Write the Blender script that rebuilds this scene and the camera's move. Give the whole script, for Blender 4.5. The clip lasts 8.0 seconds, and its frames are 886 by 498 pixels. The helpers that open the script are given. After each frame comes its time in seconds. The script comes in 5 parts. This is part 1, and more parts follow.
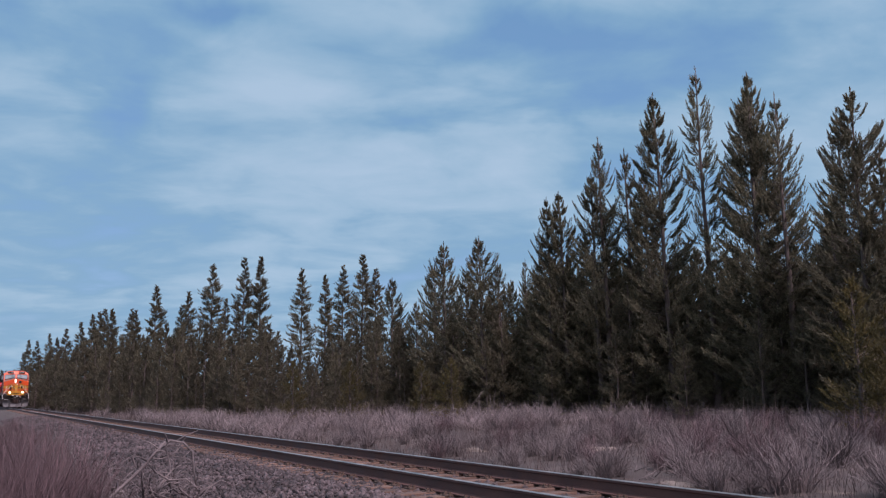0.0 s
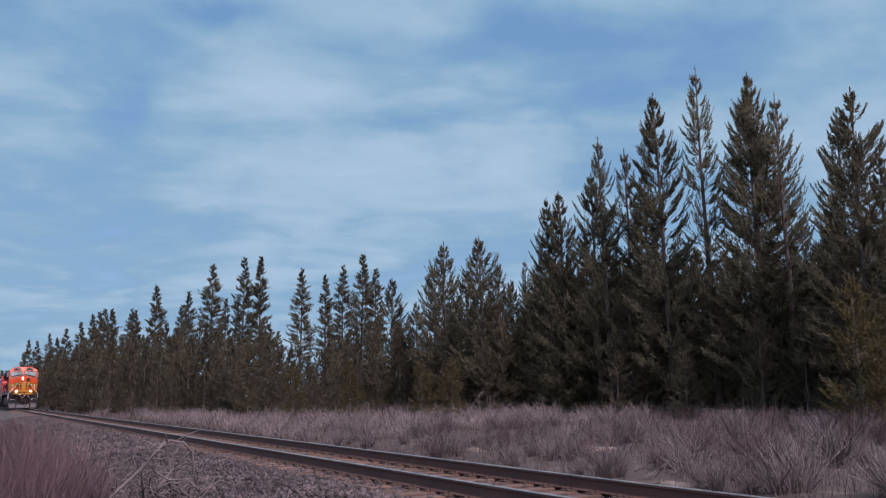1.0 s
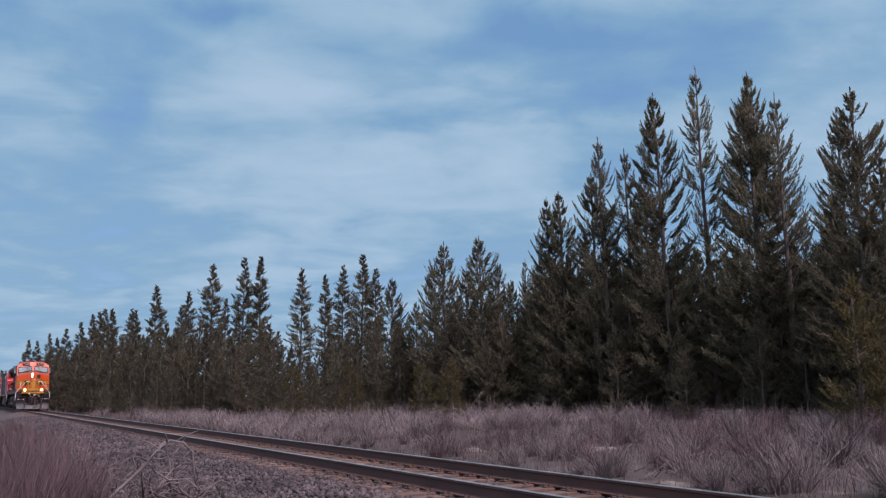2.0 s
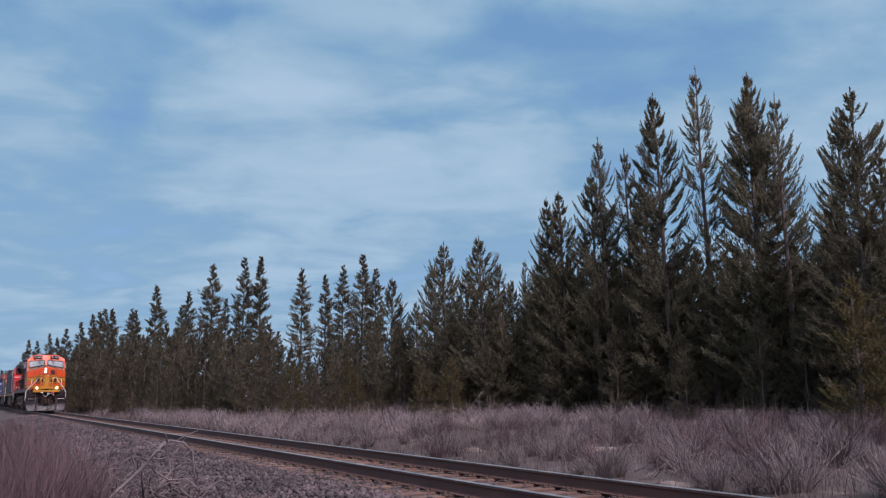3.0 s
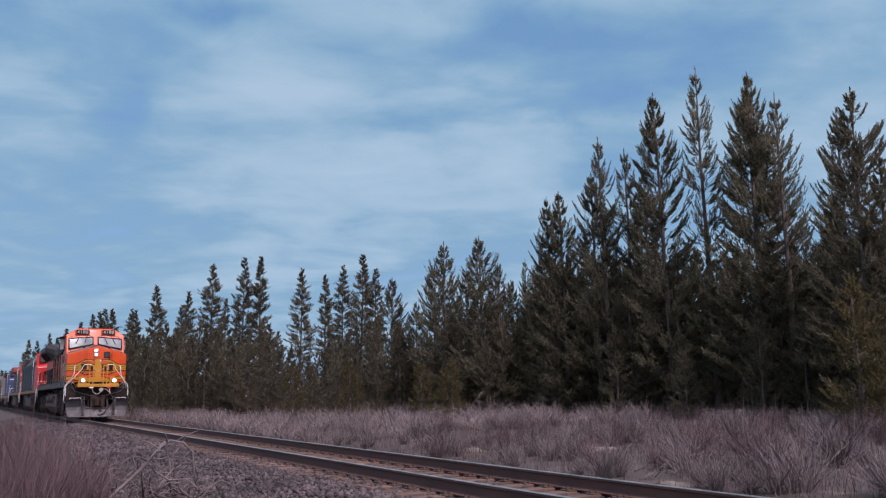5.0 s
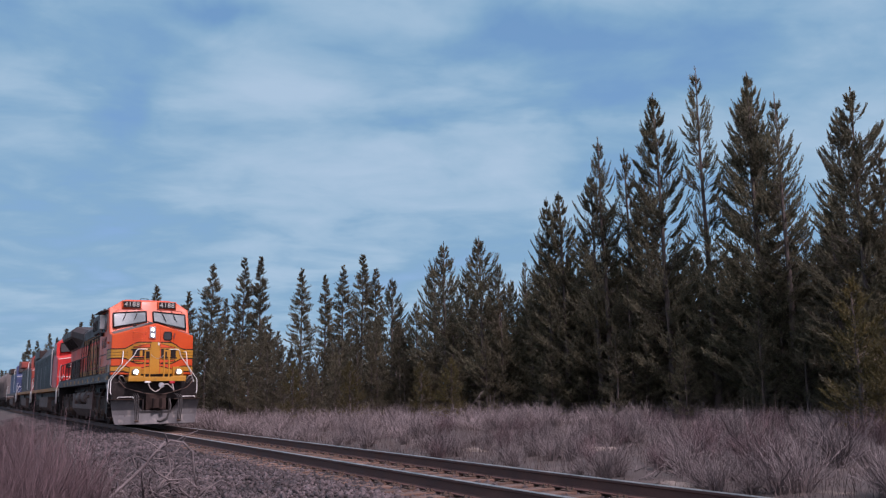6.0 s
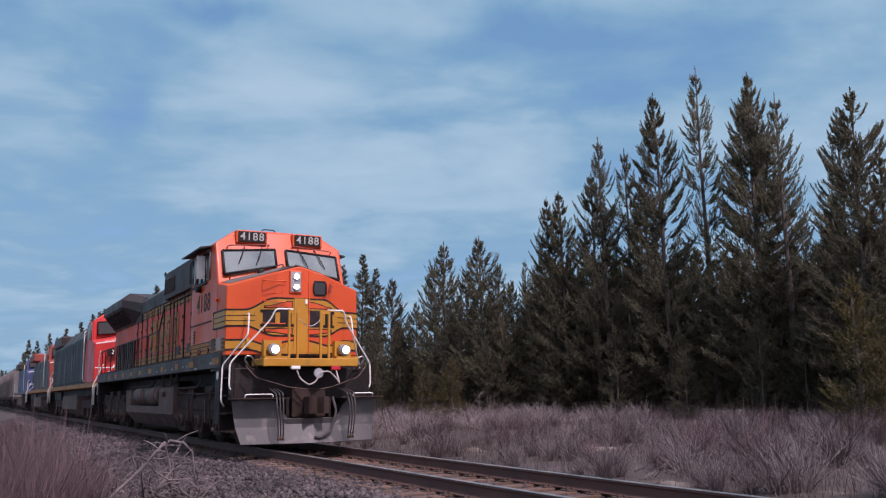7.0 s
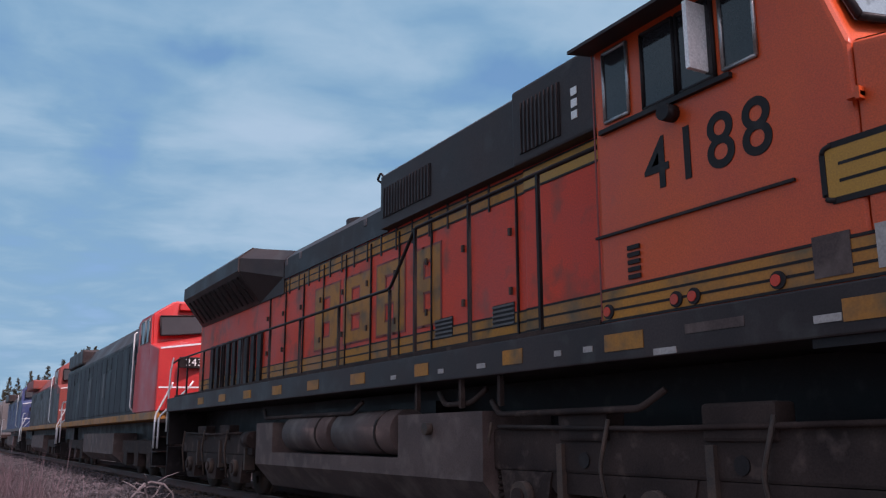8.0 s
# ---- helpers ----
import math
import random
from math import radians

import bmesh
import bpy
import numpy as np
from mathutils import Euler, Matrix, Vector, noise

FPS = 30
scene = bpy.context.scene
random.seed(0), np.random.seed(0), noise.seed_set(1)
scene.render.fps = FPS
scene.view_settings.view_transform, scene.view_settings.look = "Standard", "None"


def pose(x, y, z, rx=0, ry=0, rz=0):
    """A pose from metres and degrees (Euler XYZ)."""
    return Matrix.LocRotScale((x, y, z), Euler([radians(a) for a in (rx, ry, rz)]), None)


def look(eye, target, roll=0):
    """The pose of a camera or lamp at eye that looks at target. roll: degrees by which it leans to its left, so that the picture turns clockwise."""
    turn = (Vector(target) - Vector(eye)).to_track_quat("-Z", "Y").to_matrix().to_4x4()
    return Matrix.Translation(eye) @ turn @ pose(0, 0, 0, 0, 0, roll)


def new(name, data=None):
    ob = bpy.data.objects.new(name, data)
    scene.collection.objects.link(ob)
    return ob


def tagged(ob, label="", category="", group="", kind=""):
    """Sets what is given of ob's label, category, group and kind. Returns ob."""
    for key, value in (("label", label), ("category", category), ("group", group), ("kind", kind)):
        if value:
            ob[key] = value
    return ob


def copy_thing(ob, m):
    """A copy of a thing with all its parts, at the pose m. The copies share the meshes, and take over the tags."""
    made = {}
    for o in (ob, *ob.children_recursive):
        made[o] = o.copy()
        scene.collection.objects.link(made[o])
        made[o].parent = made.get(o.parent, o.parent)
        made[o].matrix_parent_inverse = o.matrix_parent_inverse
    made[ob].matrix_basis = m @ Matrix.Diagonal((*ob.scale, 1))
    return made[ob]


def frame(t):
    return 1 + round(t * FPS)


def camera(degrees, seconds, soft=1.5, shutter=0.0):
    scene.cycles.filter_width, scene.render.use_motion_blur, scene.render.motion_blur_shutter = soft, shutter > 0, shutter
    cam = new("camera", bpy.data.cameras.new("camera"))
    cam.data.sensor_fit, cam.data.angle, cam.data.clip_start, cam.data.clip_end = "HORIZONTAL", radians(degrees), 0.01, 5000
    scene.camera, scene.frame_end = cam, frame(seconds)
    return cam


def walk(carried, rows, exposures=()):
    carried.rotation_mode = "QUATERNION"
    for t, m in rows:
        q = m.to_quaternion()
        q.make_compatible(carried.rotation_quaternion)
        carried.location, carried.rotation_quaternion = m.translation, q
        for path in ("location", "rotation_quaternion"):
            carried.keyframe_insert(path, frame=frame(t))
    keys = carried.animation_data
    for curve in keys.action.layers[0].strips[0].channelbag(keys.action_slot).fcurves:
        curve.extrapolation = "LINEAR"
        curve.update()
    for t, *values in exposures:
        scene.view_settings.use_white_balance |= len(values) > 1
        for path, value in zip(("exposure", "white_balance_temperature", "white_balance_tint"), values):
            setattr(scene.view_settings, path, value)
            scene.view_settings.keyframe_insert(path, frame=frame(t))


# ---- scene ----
EXPO, KELVIN, TINT = 0.0, 6450, 33
FOV = 54.19
EYE = (0.0, 0.0, 1.069)      # rail top is z = 0, the train comes down the x axis
TRACK_Y = -6.212             # centre line of the track
GAUGE = 1.505                # between the centres of the rail heads


def aim(yaw, pitch, roll):
    y, p = radians(yaw), radians(pitch)
    way = Vector((math.cos(y) * math.cos(p), -math.sin(y) * math.cos(p), math.sin(p)))
    return look(EYE, Vector(EYE) + way * 10, roll)


cam = camera(FOV, 8.0, soft=1.25)
REST = (28.881, 9.411, -0.93)
walk(cam, [(0.0, aim(*REST)), (4.0, aim(*REST)), (7.0, aim(*REST)), (7.4, aim(*REST)),
           (7.5, aim(28.93, 9.44, -1.0)), (7.6, aim(29.24, 9.76, -1.05)), (7.7, aim(29.42, 10.13, -1.15)),
           (7.8, aim(29.62, 10.83, -1.0)), (7.9, aim(29.63, 11.55, -0.68)), (8.0, aim(29.72, 12.20, -0.2))],
     exposures=[(0.0, EXPO, KELVIN, TINT), (7.4, EXPO, KELVIN, TINT), (7.8, EXPO, KELVIN, TINT), (8.0, EXPO, KELVIN, TINT)])

# ---------------------------------------------------------------- light
SUN_EL, SUN_TO = 53.0, Vector((-0.985, -0.13, 0)).normalized()
sun_dir = Vector((SUN_TO.x * math.cos(radians(SUN_EL)), SUN_TO.y * math.cos(radians(SUN_EL)), math.sin(radians(SUN_EL))))
sun = new("sun", bpy.data.lights.new("sun", "SUN"))
sun.data.energy, sun.data.angle, sun.data.color = 3.7, radians(4.0), (1.0, 0.93, 0.90)
sun.matrix_world = look((0, 0, 60), Vector((0, 0, 60)) - sun_dir)

world = bpy.data.worlds.new("sky")
scene.world = world
world.use_nodes = True
wn, wl = world.node_tree.nodes, world.node_tree.links
wn.clear()


def wnode(kind, **values):
    n = wn.new(kind)
    for k, v in values.items():
        n.inputs[k].default_value = v
    return n


w_out = wn.new("ShaderNodeOutputWorld")
sky = wn.new("ShaderNodeTexSky")
sky.sky_type, sky.sun_disc = "NISHITA", False
sky.sun_elevation, sky.sun_rotation = radians(SUN_EL), math.atan2(SUN_TO.x, SUN_TO.y)
sky_bg = wnode("ShaderNodeBackground", Strength=0.15)
wl.new(sky.outputs[0], sky_bg.inputs[0])
tc = wn.new("ShaderNodeTexCoord")
sep = wn.new("ShaderNodeSeparateXYZ")
wl.new(tc.outputs["Generated"], sep.inputs[0])


def wmath(op, a, b=None):
    n = wn.new("ShaderNodeMath")
    n.operation = op
    for i, v in enumerate((a, b)):
        if v is None:
            continue
        if isinstance(v, (int, float)):
            n.inputs[i].default_value = v
        else:
            wl.new(v, n.inputs[i])
    return n.outputs[0]


# a sheet of thin cloud at one height, seen in perspective
up = wmath("ADD", wmath("MAXIMUM", sep.outputs[2], 0.0), 0.16)
comb = wn.new("ShaderNodeCombineXYZ")
wl.new(wmath("DIVIDE", sep.outputs[0], up), comb.inputs[0])
wl.new(wmath("DIVIDE", sep.outputs[1], up), comb.inputs[1])
turn = wn.new("ShaderNodeVectorRotate")
turn.rotation_type = "Z_AXIS"
turn.inputs["Angle"].default_value = radians(20)
wl.new(comb.outputs[0], turn.inputs[0])
mp = wn.new("ShaderNodeMapping")
mp.inputs["Scale"].default_value = (1.0, 0.72, 1)
mp.inputs["Location"].default_value = (5.3, 2.2, 0)
wl.new(turn.outputs[0], mp.inputs[0])
big = wnode("ShaderNodeTexNoise", Scale=2.0, Detail=6.0, Roughness=0.50, Distortion=0.45)
fine = wnode("ShaderNodeTexNoise", Scale=4.6, Detail=5.0, Roughness=0.55, Distortion=0.4)
wl.new(mp.outputs[0], big.inputs[0])
wl.new(mp.outputs[0], fine.inputs[0])
mixed = wmath("ADD", wmath("MULTIPLY", big.outputs[0], 0.66), wmath("MULTIPLY", fine.outputs[0], 0.34))
mixed = wmath("ADD", wmath("MULTIPLY", mixed, 0.78), 0.132)


def rift(mixed, way, wide, high, depth):
    """A ragged thin place (depth over 0) or a thicker one in the cloud sheet, round a direction of the sky."""
    away = wn.new("ShaderNodeVectorMath")
    away.operation = "SUBTRACT"
    wl.new(torn, away.inputs[0])
    away.inputs[1].default_value = way
    side = Vector((way[1], -way[0], 0)).normalized() / wide
    across = wn.new("ShaderNodeVectorMath")
    across.operation = "DOT_PRODUCT"
    wl.new(away.outputs[0], across.inputs[0])
    across.inputs[1].default_value = side
    rise = wn.new("ShaderNodeVectorMath")
    rise.operation = "DOT_PRODUCT"
    wl.new(away.outputs[0], rise.inputs[0])
    rise.inputs[1].default_value = (0, 0, 1 / high)
    q = wmath("ADD", wmath("POWER", across.outputs["Value"], 2.0), wmath("POWER", rise.outputs["Value"], 2.0))
    fall = wmath("POWER", 2.718, wmath("MULTIPLY", q, -1.0))
    return wmath("SUBTRACT", mixed, wmath("MULTIPLY", fall, depth))


tear = wnode("ShaderNodeTexNoise", Scale=9.0, Detail=4.0, Roughness=0.55)
wl.new(tc.outputs["Generated"], tear.inputs[0])
shove = wn.new("ShaderNodeVectorMath")
shove.operation = "MULTIPLY_ADD"
wl.new(tear.outputs["Color"], shove.inputs[0])
shove.inputs[1].default_value = (0.12, 0.12, 0.07)
shove.inputs[2].default_value = (-0.06, -0.06, -0.035)
add = wn.new("ShaderNodeVectorMath")
wl.new(tc.outputs["Generated"], add.inputs[0])
wl.new(shove.outputs[0], add.inputs[1])
torn = add.outputs[0]
for way, wide, high, depth in (((0.883, -0.214, 0.418), 0.045, 0.018, 0.16), ((0.942, -0.136, 0.307), 0.030, 0.032, 0.12),
                               ((0.745, -0.542, 0.390), 0.060, 0.024, 0.12), ((0.735, -0.595, 0.320), 0.085, 0.016, 0.12),
                               ((0.914, -0.172, 0.368), 0.05, 0.03, 0.07), ((0.802, -0.466, 0.374), 0.05, 0.02, 0.06),
                               ((0.60, -0.73, 0.36), 0.16, 0.035, 0.07), ((0.812, -0.428, 0.405), 0.09, 0.025, -0.05),
                               ((0.809, -0.519, 0.277), 0.16, 0.025, -0.045), ((0.892, -0.394, 0.215), 0.2, 0.03, -0.03)):
    mixed = rift(mixed, way, wide, high, depth)
cover = wn.new("ShaderNodeMapRange")
cover.interpolation_type = "SMOOTHSTEP"
for i, v in ((1, 0.36), (2, 0.52), (3, 0.68), (4, 0.98)):
    cover.inputs[i].default_value = v
wl.new(mixed, cover.inputs[0])
tone = wn.new("ShaderNodeValToRGB")
tone.color_ramp.elements[0].position, tone.color_ramp.elements[0].color = 0.39, (0.135, 0.395, 0.59, 1)
tone.color_ramp.elements[1].position, tone.color_ramp.elements[1].color = 0.575, (0.345, 0.60, 0.71, 1)
crest = tone.color_ramp.elements.new(0.66)
crest.color = (0.42, 0.665, 0.765, 1)
mid_tone = tone.color_ramp.elements.new(0.485)
mid_tone.color = (0.225, 0.482, 0.63, 1)
wl.new(mixed, tone.inputs[0])
cloud_bg = wnode("ShaderNodeBackground", Strength=0.86)
wl.new(tone.outputs[0], cloud_bg.inputs[0])
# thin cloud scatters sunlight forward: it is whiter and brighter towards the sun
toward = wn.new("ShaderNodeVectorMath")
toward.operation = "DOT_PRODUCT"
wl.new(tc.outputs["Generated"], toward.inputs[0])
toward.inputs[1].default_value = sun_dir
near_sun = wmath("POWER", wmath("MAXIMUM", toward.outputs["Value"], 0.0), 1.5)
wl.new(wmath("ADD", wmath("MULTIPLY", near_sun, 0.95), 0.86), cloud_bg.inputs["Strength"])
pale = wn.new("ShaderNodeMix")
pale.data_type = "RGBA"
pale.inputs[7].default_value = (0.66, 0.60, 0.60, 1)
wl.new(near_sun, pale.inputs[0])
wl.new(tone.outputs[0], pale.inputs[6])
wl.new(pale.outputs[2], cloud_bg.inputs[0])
w_mix = wn.new("ShaderNodeMixShader")
wl.new(cover.outputs[0], w_mix.inputs[0])
wl.new(sky_bg.outputs[0], w_mix.inputs[1])
wl.new(cloud_bg.outputs[0], w_mix.inputs[2])
wl.new(w_mix.outputs[0], w_out.inputs[0])

# ---------------------------------------------------------------- materials


def material(name, a, b, scale=8.0, rough=0.7, metal=0.0, bump=0.2, fine_scale=60.0, dirt=None, dirt_at=(0.55, 0.75),
             spec=0.5, thin=0.0, island=0.0, per_object=0.0, stretch=(1, 1, 1), rough_span=0.12, bump_dist=0.01):
    """Two colours mixed by a coarse and a fine noise, with a third for dirt, varied from piece to piece."""
    m = bpy.data.materials.new(name)
    m.use_nodes = True
    n, l = m.node_tree.nodes, m.node_tree.links
    p = n["Principled BSDF"]
    co = n.new("ShaderNodeTexCoord")
    mp_ = n.new("ShaderNodeMapping")
    mp_.inputs["Scale"].default_value = stretch
    l.new(co.outputs["Object"], mp_.inputs[0])

    def tex(s, detail):
        t_ = n.new("ShaderNodeTexNoise")
        t_.inputs["Scale"].default_value, t_.inputs["Detail"].default_value = s, detail
        l.new(mp_.outputs[0], t_.inputs[0])
        return t_.outputs[0]

    def blend(kind, fac, c1, c2):
        x = n.new("ShaderNodeMix")
        x.data_type, x.blend_type = "RGBA", kind
        for sock, v in ((x.inputs[0], fac), (x.inputs[6], c1), (x.inputs[7], c2)):
            if isinstance(v, (int, float)):
                sock.default_value = v
            elif isinstance(v, tuple):
                sock.default_value = (*v, 1)
            else:
                l.new(v, sock)
        return x.outputs[2]

    def span(v, lo, hi, o1=0.0, o2=1.0):
        r = n.new("ShaderNodeMapRange")
        for i, k in ((1, lo), (2, hi), (3, o1), (4, o2)):
            r.inputs[i].default_value = k
        l.new(v, r.inputs[0])
        return r.outputs[0]

    coarse, grain = tex(scale, 4), tex(fine_scale, 3)
    colour = blend("MIX", span(coarse, 0.35, 0.65), a, b)
    colour = blend("MULTIPLY", 0.5, colour, span(grain, 0.25, 0.75, 0.55, 1.35))
    if dirt:
        d = span(tex(scale * 2.7, 6), dirt_at[0], dirt_at[1])
        colour = blend("MIX", d, colour, dirt)
    if island:
        g = n.new("ShaderNodeNewGeometry")
        colour = blend("MULTIPLY", 1.0, colour, span(g.outputs["Random Per Island"], 0, 1, 1 - island, 1 + island))
    if per_object:
        o = n.new("ShaderNodeObjectInfo")
        colour = blend("MULTIPLY", 1.0, colour, span(o.outputs["Random"], 0, 1, 1 - per_object, 1 + per_object))
    l.new(colour, p.inputs["Base Color"])
    l.new(span(coarse, 0.3, 0.7, rough - rough_span, min(1, rough + rough_span)), p.inputs["Roughness"])
    p.inputs["Metallic"].default_value = metal
    p.inputs["Specular IOR Level"].default_value = spec
    if bump:
        bp = n.new("ShaderNodeBump")
        bp.inputs["Strength"].default_value, bp.inputs["Distance"].default_value = bump, bump_dist
        l.new(grain, bp.inputs["Height"])
        l.new(bp.outputs[0], p.inputs["Normal"])
    if thin:                                     # thin leaves and stems let light through
        tr, mx = n.new("ShaderNodeBsdfTranslucent"), n.new("ShaderNodeMixShader")
        l.new(colour, tr.inputs[0])
        mx.inputs[0].default_value = thin
        l.new(p.outputs[0], mx.inputs[1])
        l.new(tr.outputs[0], mx.inputs[2])
        l.new(mx.outputs[0], n["Material Output"].inputs[0])
    return m


def glow(name, colour, strength):
    m = bpy.data.materials.new(name)
    m.use_nodes = True
    p = m.node_tree.nodes["Principled BSDF"]
    p.inputs["Base Color"].default_value = (0.8, 0.8, 0.8, 1)
    p.inputs["Emission Color"].default_value, p.inputs["Emission Strength"].default_value = (*colour, 1), strength
    return m


M_EARTH = material("earth", (0.040, 0.031, 0.030), (0.080, 0.063, 0.058), 0.6, 0.95, bump=0.6, fine_scale=25, dirt=(0.15, 0.12, 0.105), dirt_at=(0.6, 0.72), bump_dist=0.03)
M_SOIL = material("pale_bare_soil", (0.17, 0.135, 0.115), (0.25, 0.205, 0.175), 2.5, 0.95, bump=0.5, fine_scale=30, bump_dist=0.02)
M_STONE = material("ballast_stone", (0.036, 0.028, 0.030), (0.088, 0.070, 0.073), 0.8, 0.9, bump=0.5, fine_scale=70, island=0.7)
M_TIE = material("creosoted_timber", (0.075, 0.05, 0.04), (0.17, 0.10, 0.075), 1.2, 0.9, bump=0.6, fine_scale=40, stretch=(6, 1, 6), per_object=0.35)
M_RAIL = material("rusty_rail", (0.070, 0.032, 0.029), (0.115, 0.056, 0.046), 2.0, 0.75, bump=0.2)
M_RAILTOP = material("worn_rail_head", (0.33, 0.30, 0.29), (0.42, 0.39, 0.37), 3.0, 0.4, metal=0.9, bump=0.05)
M_IRON = material("rusted_iron", (0.045, 0.030, 0.024), (0.095, 0.058, 0.042), 5.0, 0.8)
M_BARK = material("pine_bark", (0.06, 0.047, 0.042), (0.13, 0.102, 0.09), 3.0, 0.95, bump=0.8, fine_scale=30, stretch=(1, 1, 0.3))
M_NEEDLE = material("pine_needles", (0.100, 0.094, 0.064), (0.185, 0.168, 0.106), 0.7, 0.75, bump=0, fine_scale=9, thin=0.5, island=0.5, per_object=0.2)
M_NEEDLE_Y = material("young_needles", (0.085, 0.072, 0.028), (0.135, 0.108, 0.042), 0.9, 0.75, bump=0, fine_scale=9, thin=0.5, island=0.4, per_object=0.2)
M_NEEDLE_F = material("far_needles", (0.096, 0.086, 0.060), (0.165, 0.144, 0.092), 0.4, 0.8, bump=0, fine_scale=6, thin=0.5, island=0.45, per_object=0.25)
M_SAGE = material("dry_brush_stems", (0.095, 0.077, 0.078), (0.185, 0.152, 0.152), 0.8, 0.9, bump=0, fine_scale=14, island=0.5, per_object=0.25)
M_SAGE_R = material("reddish_brush_stems", (0.070, 0.043, 0.048), (0.122, 0.080, 0.085), 0.8, 0.9, bump=0, fine_scale=14, island=0.45, per_object=0.2)
M_GRASS = material("dry_grass", (0.070, 0.054, 0.052), (0.120, 0.094, 0.088), 0.5, 0.9, bump=0, fine_scale=10, island=0.45)
M_DEAD = material("bleached_dead_wood", (0.085, 0.068, 0.070), (0.20, 0.165, 0.165), 3.0, 0.9, bump=0.4, stretch=(1, 1, 1))
M_ORANGE = material("orange_paint", (0.56, 0.062, 0.010), (0.63, 0.085, 0.014), 1.3, 0.42, bump=0.03, fine_scale=90, dirt=(0.36, 0.07, 0.03), dirt_at=(0.66, 0.86))
M_ORANGE_OLD = material("weathered_orange_paint", (0.60, 0.040, 0.011), (0.72, 0.055, 0.014), 0.9, 0.55, bump=0.05, fine_scale=60, dirt=(0.22, 0.055, 0.03), dirt_at=(0.52, 0.74))
M_YELLOW = material("yellow_paint", (0.40, 0.180, 0.011), (0.46, 0.215, 0.016), 1.5, 0.45, bump=0.03, fine_scale=90, dirt=(0.25, 0.13, 0.02), dirt_at=(0.6, 0.8))
M_YELLOW_OLD = material("weathered_yellow_paint", (0.36, 0.130, 0.011), (0.46, 0.180, 0.014), 1.1, 0.6, bump=0.05, dirt=(0.14, 0.08, 0.03), dirt_at=(0.48, 0.68))
M_BLACK = material("black_paint", (0.014, 0.010, 0.010), (0.024, 0.018, 0.018), 2.0, 0.55, bump=0.05, dirt=(0.035, 0.03, 0.028), spec=0.2)
M_ROOF = material("dark_green_grey_paint", (0.032, 0.022, 0.021), (0.056, 0.041, 0.039), 1.2, 0.5, bump=0.05, dirt=(0.065, 0.058, 0.054), dirt_at=(0.55, 0.8), spec=0.2)
M_DECK = material("antiglare_deck_paint", (0.10, 0.09, 0.085), (0.15, 0.135, 0.125), 2.0, 0.8, bump=0.2)
M_GRIME = material("dusty_underframe", (0.026, 0.016, 0.014), (0.060, 0.039, 0.033), 1.8, 0.85, bump=0.3, dirt=(0.115, 0.076, 0.064), dirt_at=(0.58, 0.76), spec=0.2)
M_TANK = material("dusty_tank_paint", (0.080, 0.053, 0.048), (0.135, 0.094, 0.084), 1.0, 0.7, bump=0.1, dirt=(0.20, 0.145, 0.125), dirt_at=(0.5, 0.75), spec=0.2)
M_PLOW = material("scuffed_plow_steel", (0.066, 0.062, 0.066), (0.105, 0.100, 0.104), 1.4, 0.6, bump=0.1, dirt=(0.17, 0.15, 0.14), dirt_at=(0.55, 0.7))
M_WHITE = material("white_rail_paint", (0.74, 0.73, 0.70), (0.82, 0.81, 0.79), 3.0, 0.5, bump=0.03)
M_STEEL = material("bare_steel", (0.32, 0.31, 0.30), (0.45, 0.44, 0.43), 6.0, 0.4, metal=0.9)
M_RUBBER = material("rubber_hose", (0.03, 0.028, 0.027), (0.07, 0.062, 0.06), 6.0, 0.8)
M_HOSE = material("pale_hose", (0.30, 0.26, 0.24), (0.42, 0.37, 0.34), 6.0, 0.7)
M_GLASS = material("tinted_window_glass", (0.018, 0.018, 0.020), (0.030, 0.030, 0.032), 1.0, 0.08, bump=0, spec=0.5, rough_span=0.02)
# windshield: lifted pale blue base paints the sky's reflection into the pane
M_WINDSHIELD = material("windshield_glass_sky_tint", (0.12, 0.16, 0.17), (0.19, 0.24, 0.25), 1.5, 0.07, bump=0, spec=0.6, rough_span=0.02)
M_RED = material("red_paint", (0.50, 0.022, 0.018), (0.58, 0.032, 0.025), 1.2, 0.45, bump=0.03, dirt=(0.35, 0.03, 0.025), dirt_at=(0.6, 0.85))
M_GREYBODY = material("faded_grey_black_paint", (0.016, 0.015, 0.017), (0.042, 0.040, 0.045), 0.7, 0.55, bump=0.05, dirt=(0.10, 0.094, 0.102), dirt_at=(0.58, 0.74), stretch=(2.2, 1, 0.35), spec=0.15)
M_RUSTRED = material("oxide_red_paint", (0.22, 0.036, 0.026), (0.30, 0.055, 0.036), 1.2, 0.6, dirt=(0.16, 0.06, 0.05), dirt_at=(0.5, 0.75))
M_BLUE = material("faded_blue_paint", (0.030, 0.045, 0.13), (0.052, 0.074, 0.18), 1.0, 0.55, dirt=(0.12, 0.12, 0.16), dirt_at=(0.5, 0.75))
M_HOPPER = material("weathered_car_grey", (0.11, 0.10, 0.098), (0.18, 0.162, 0.158), 0.8, 0.7, dirt=(0.11, 0.09, 0.08), dirt_at=(0.5, 0.7), stretch=(1, 1, 0.4))
M_LAMP = glow("lit_headlight", (1.0, 0.93, 0.82), 40.0)
M_DIGIT = material("pale_digit_panel", (0.36, 0.37, 0.34), (0.44, 0.45, 0.42), 9.0, 0.6, bump=0)
M_REDLENS = material("red_lens", (0.45, 0.02, 0.03), (0.5, 0.03, 0.04), 3.0, 0.3)
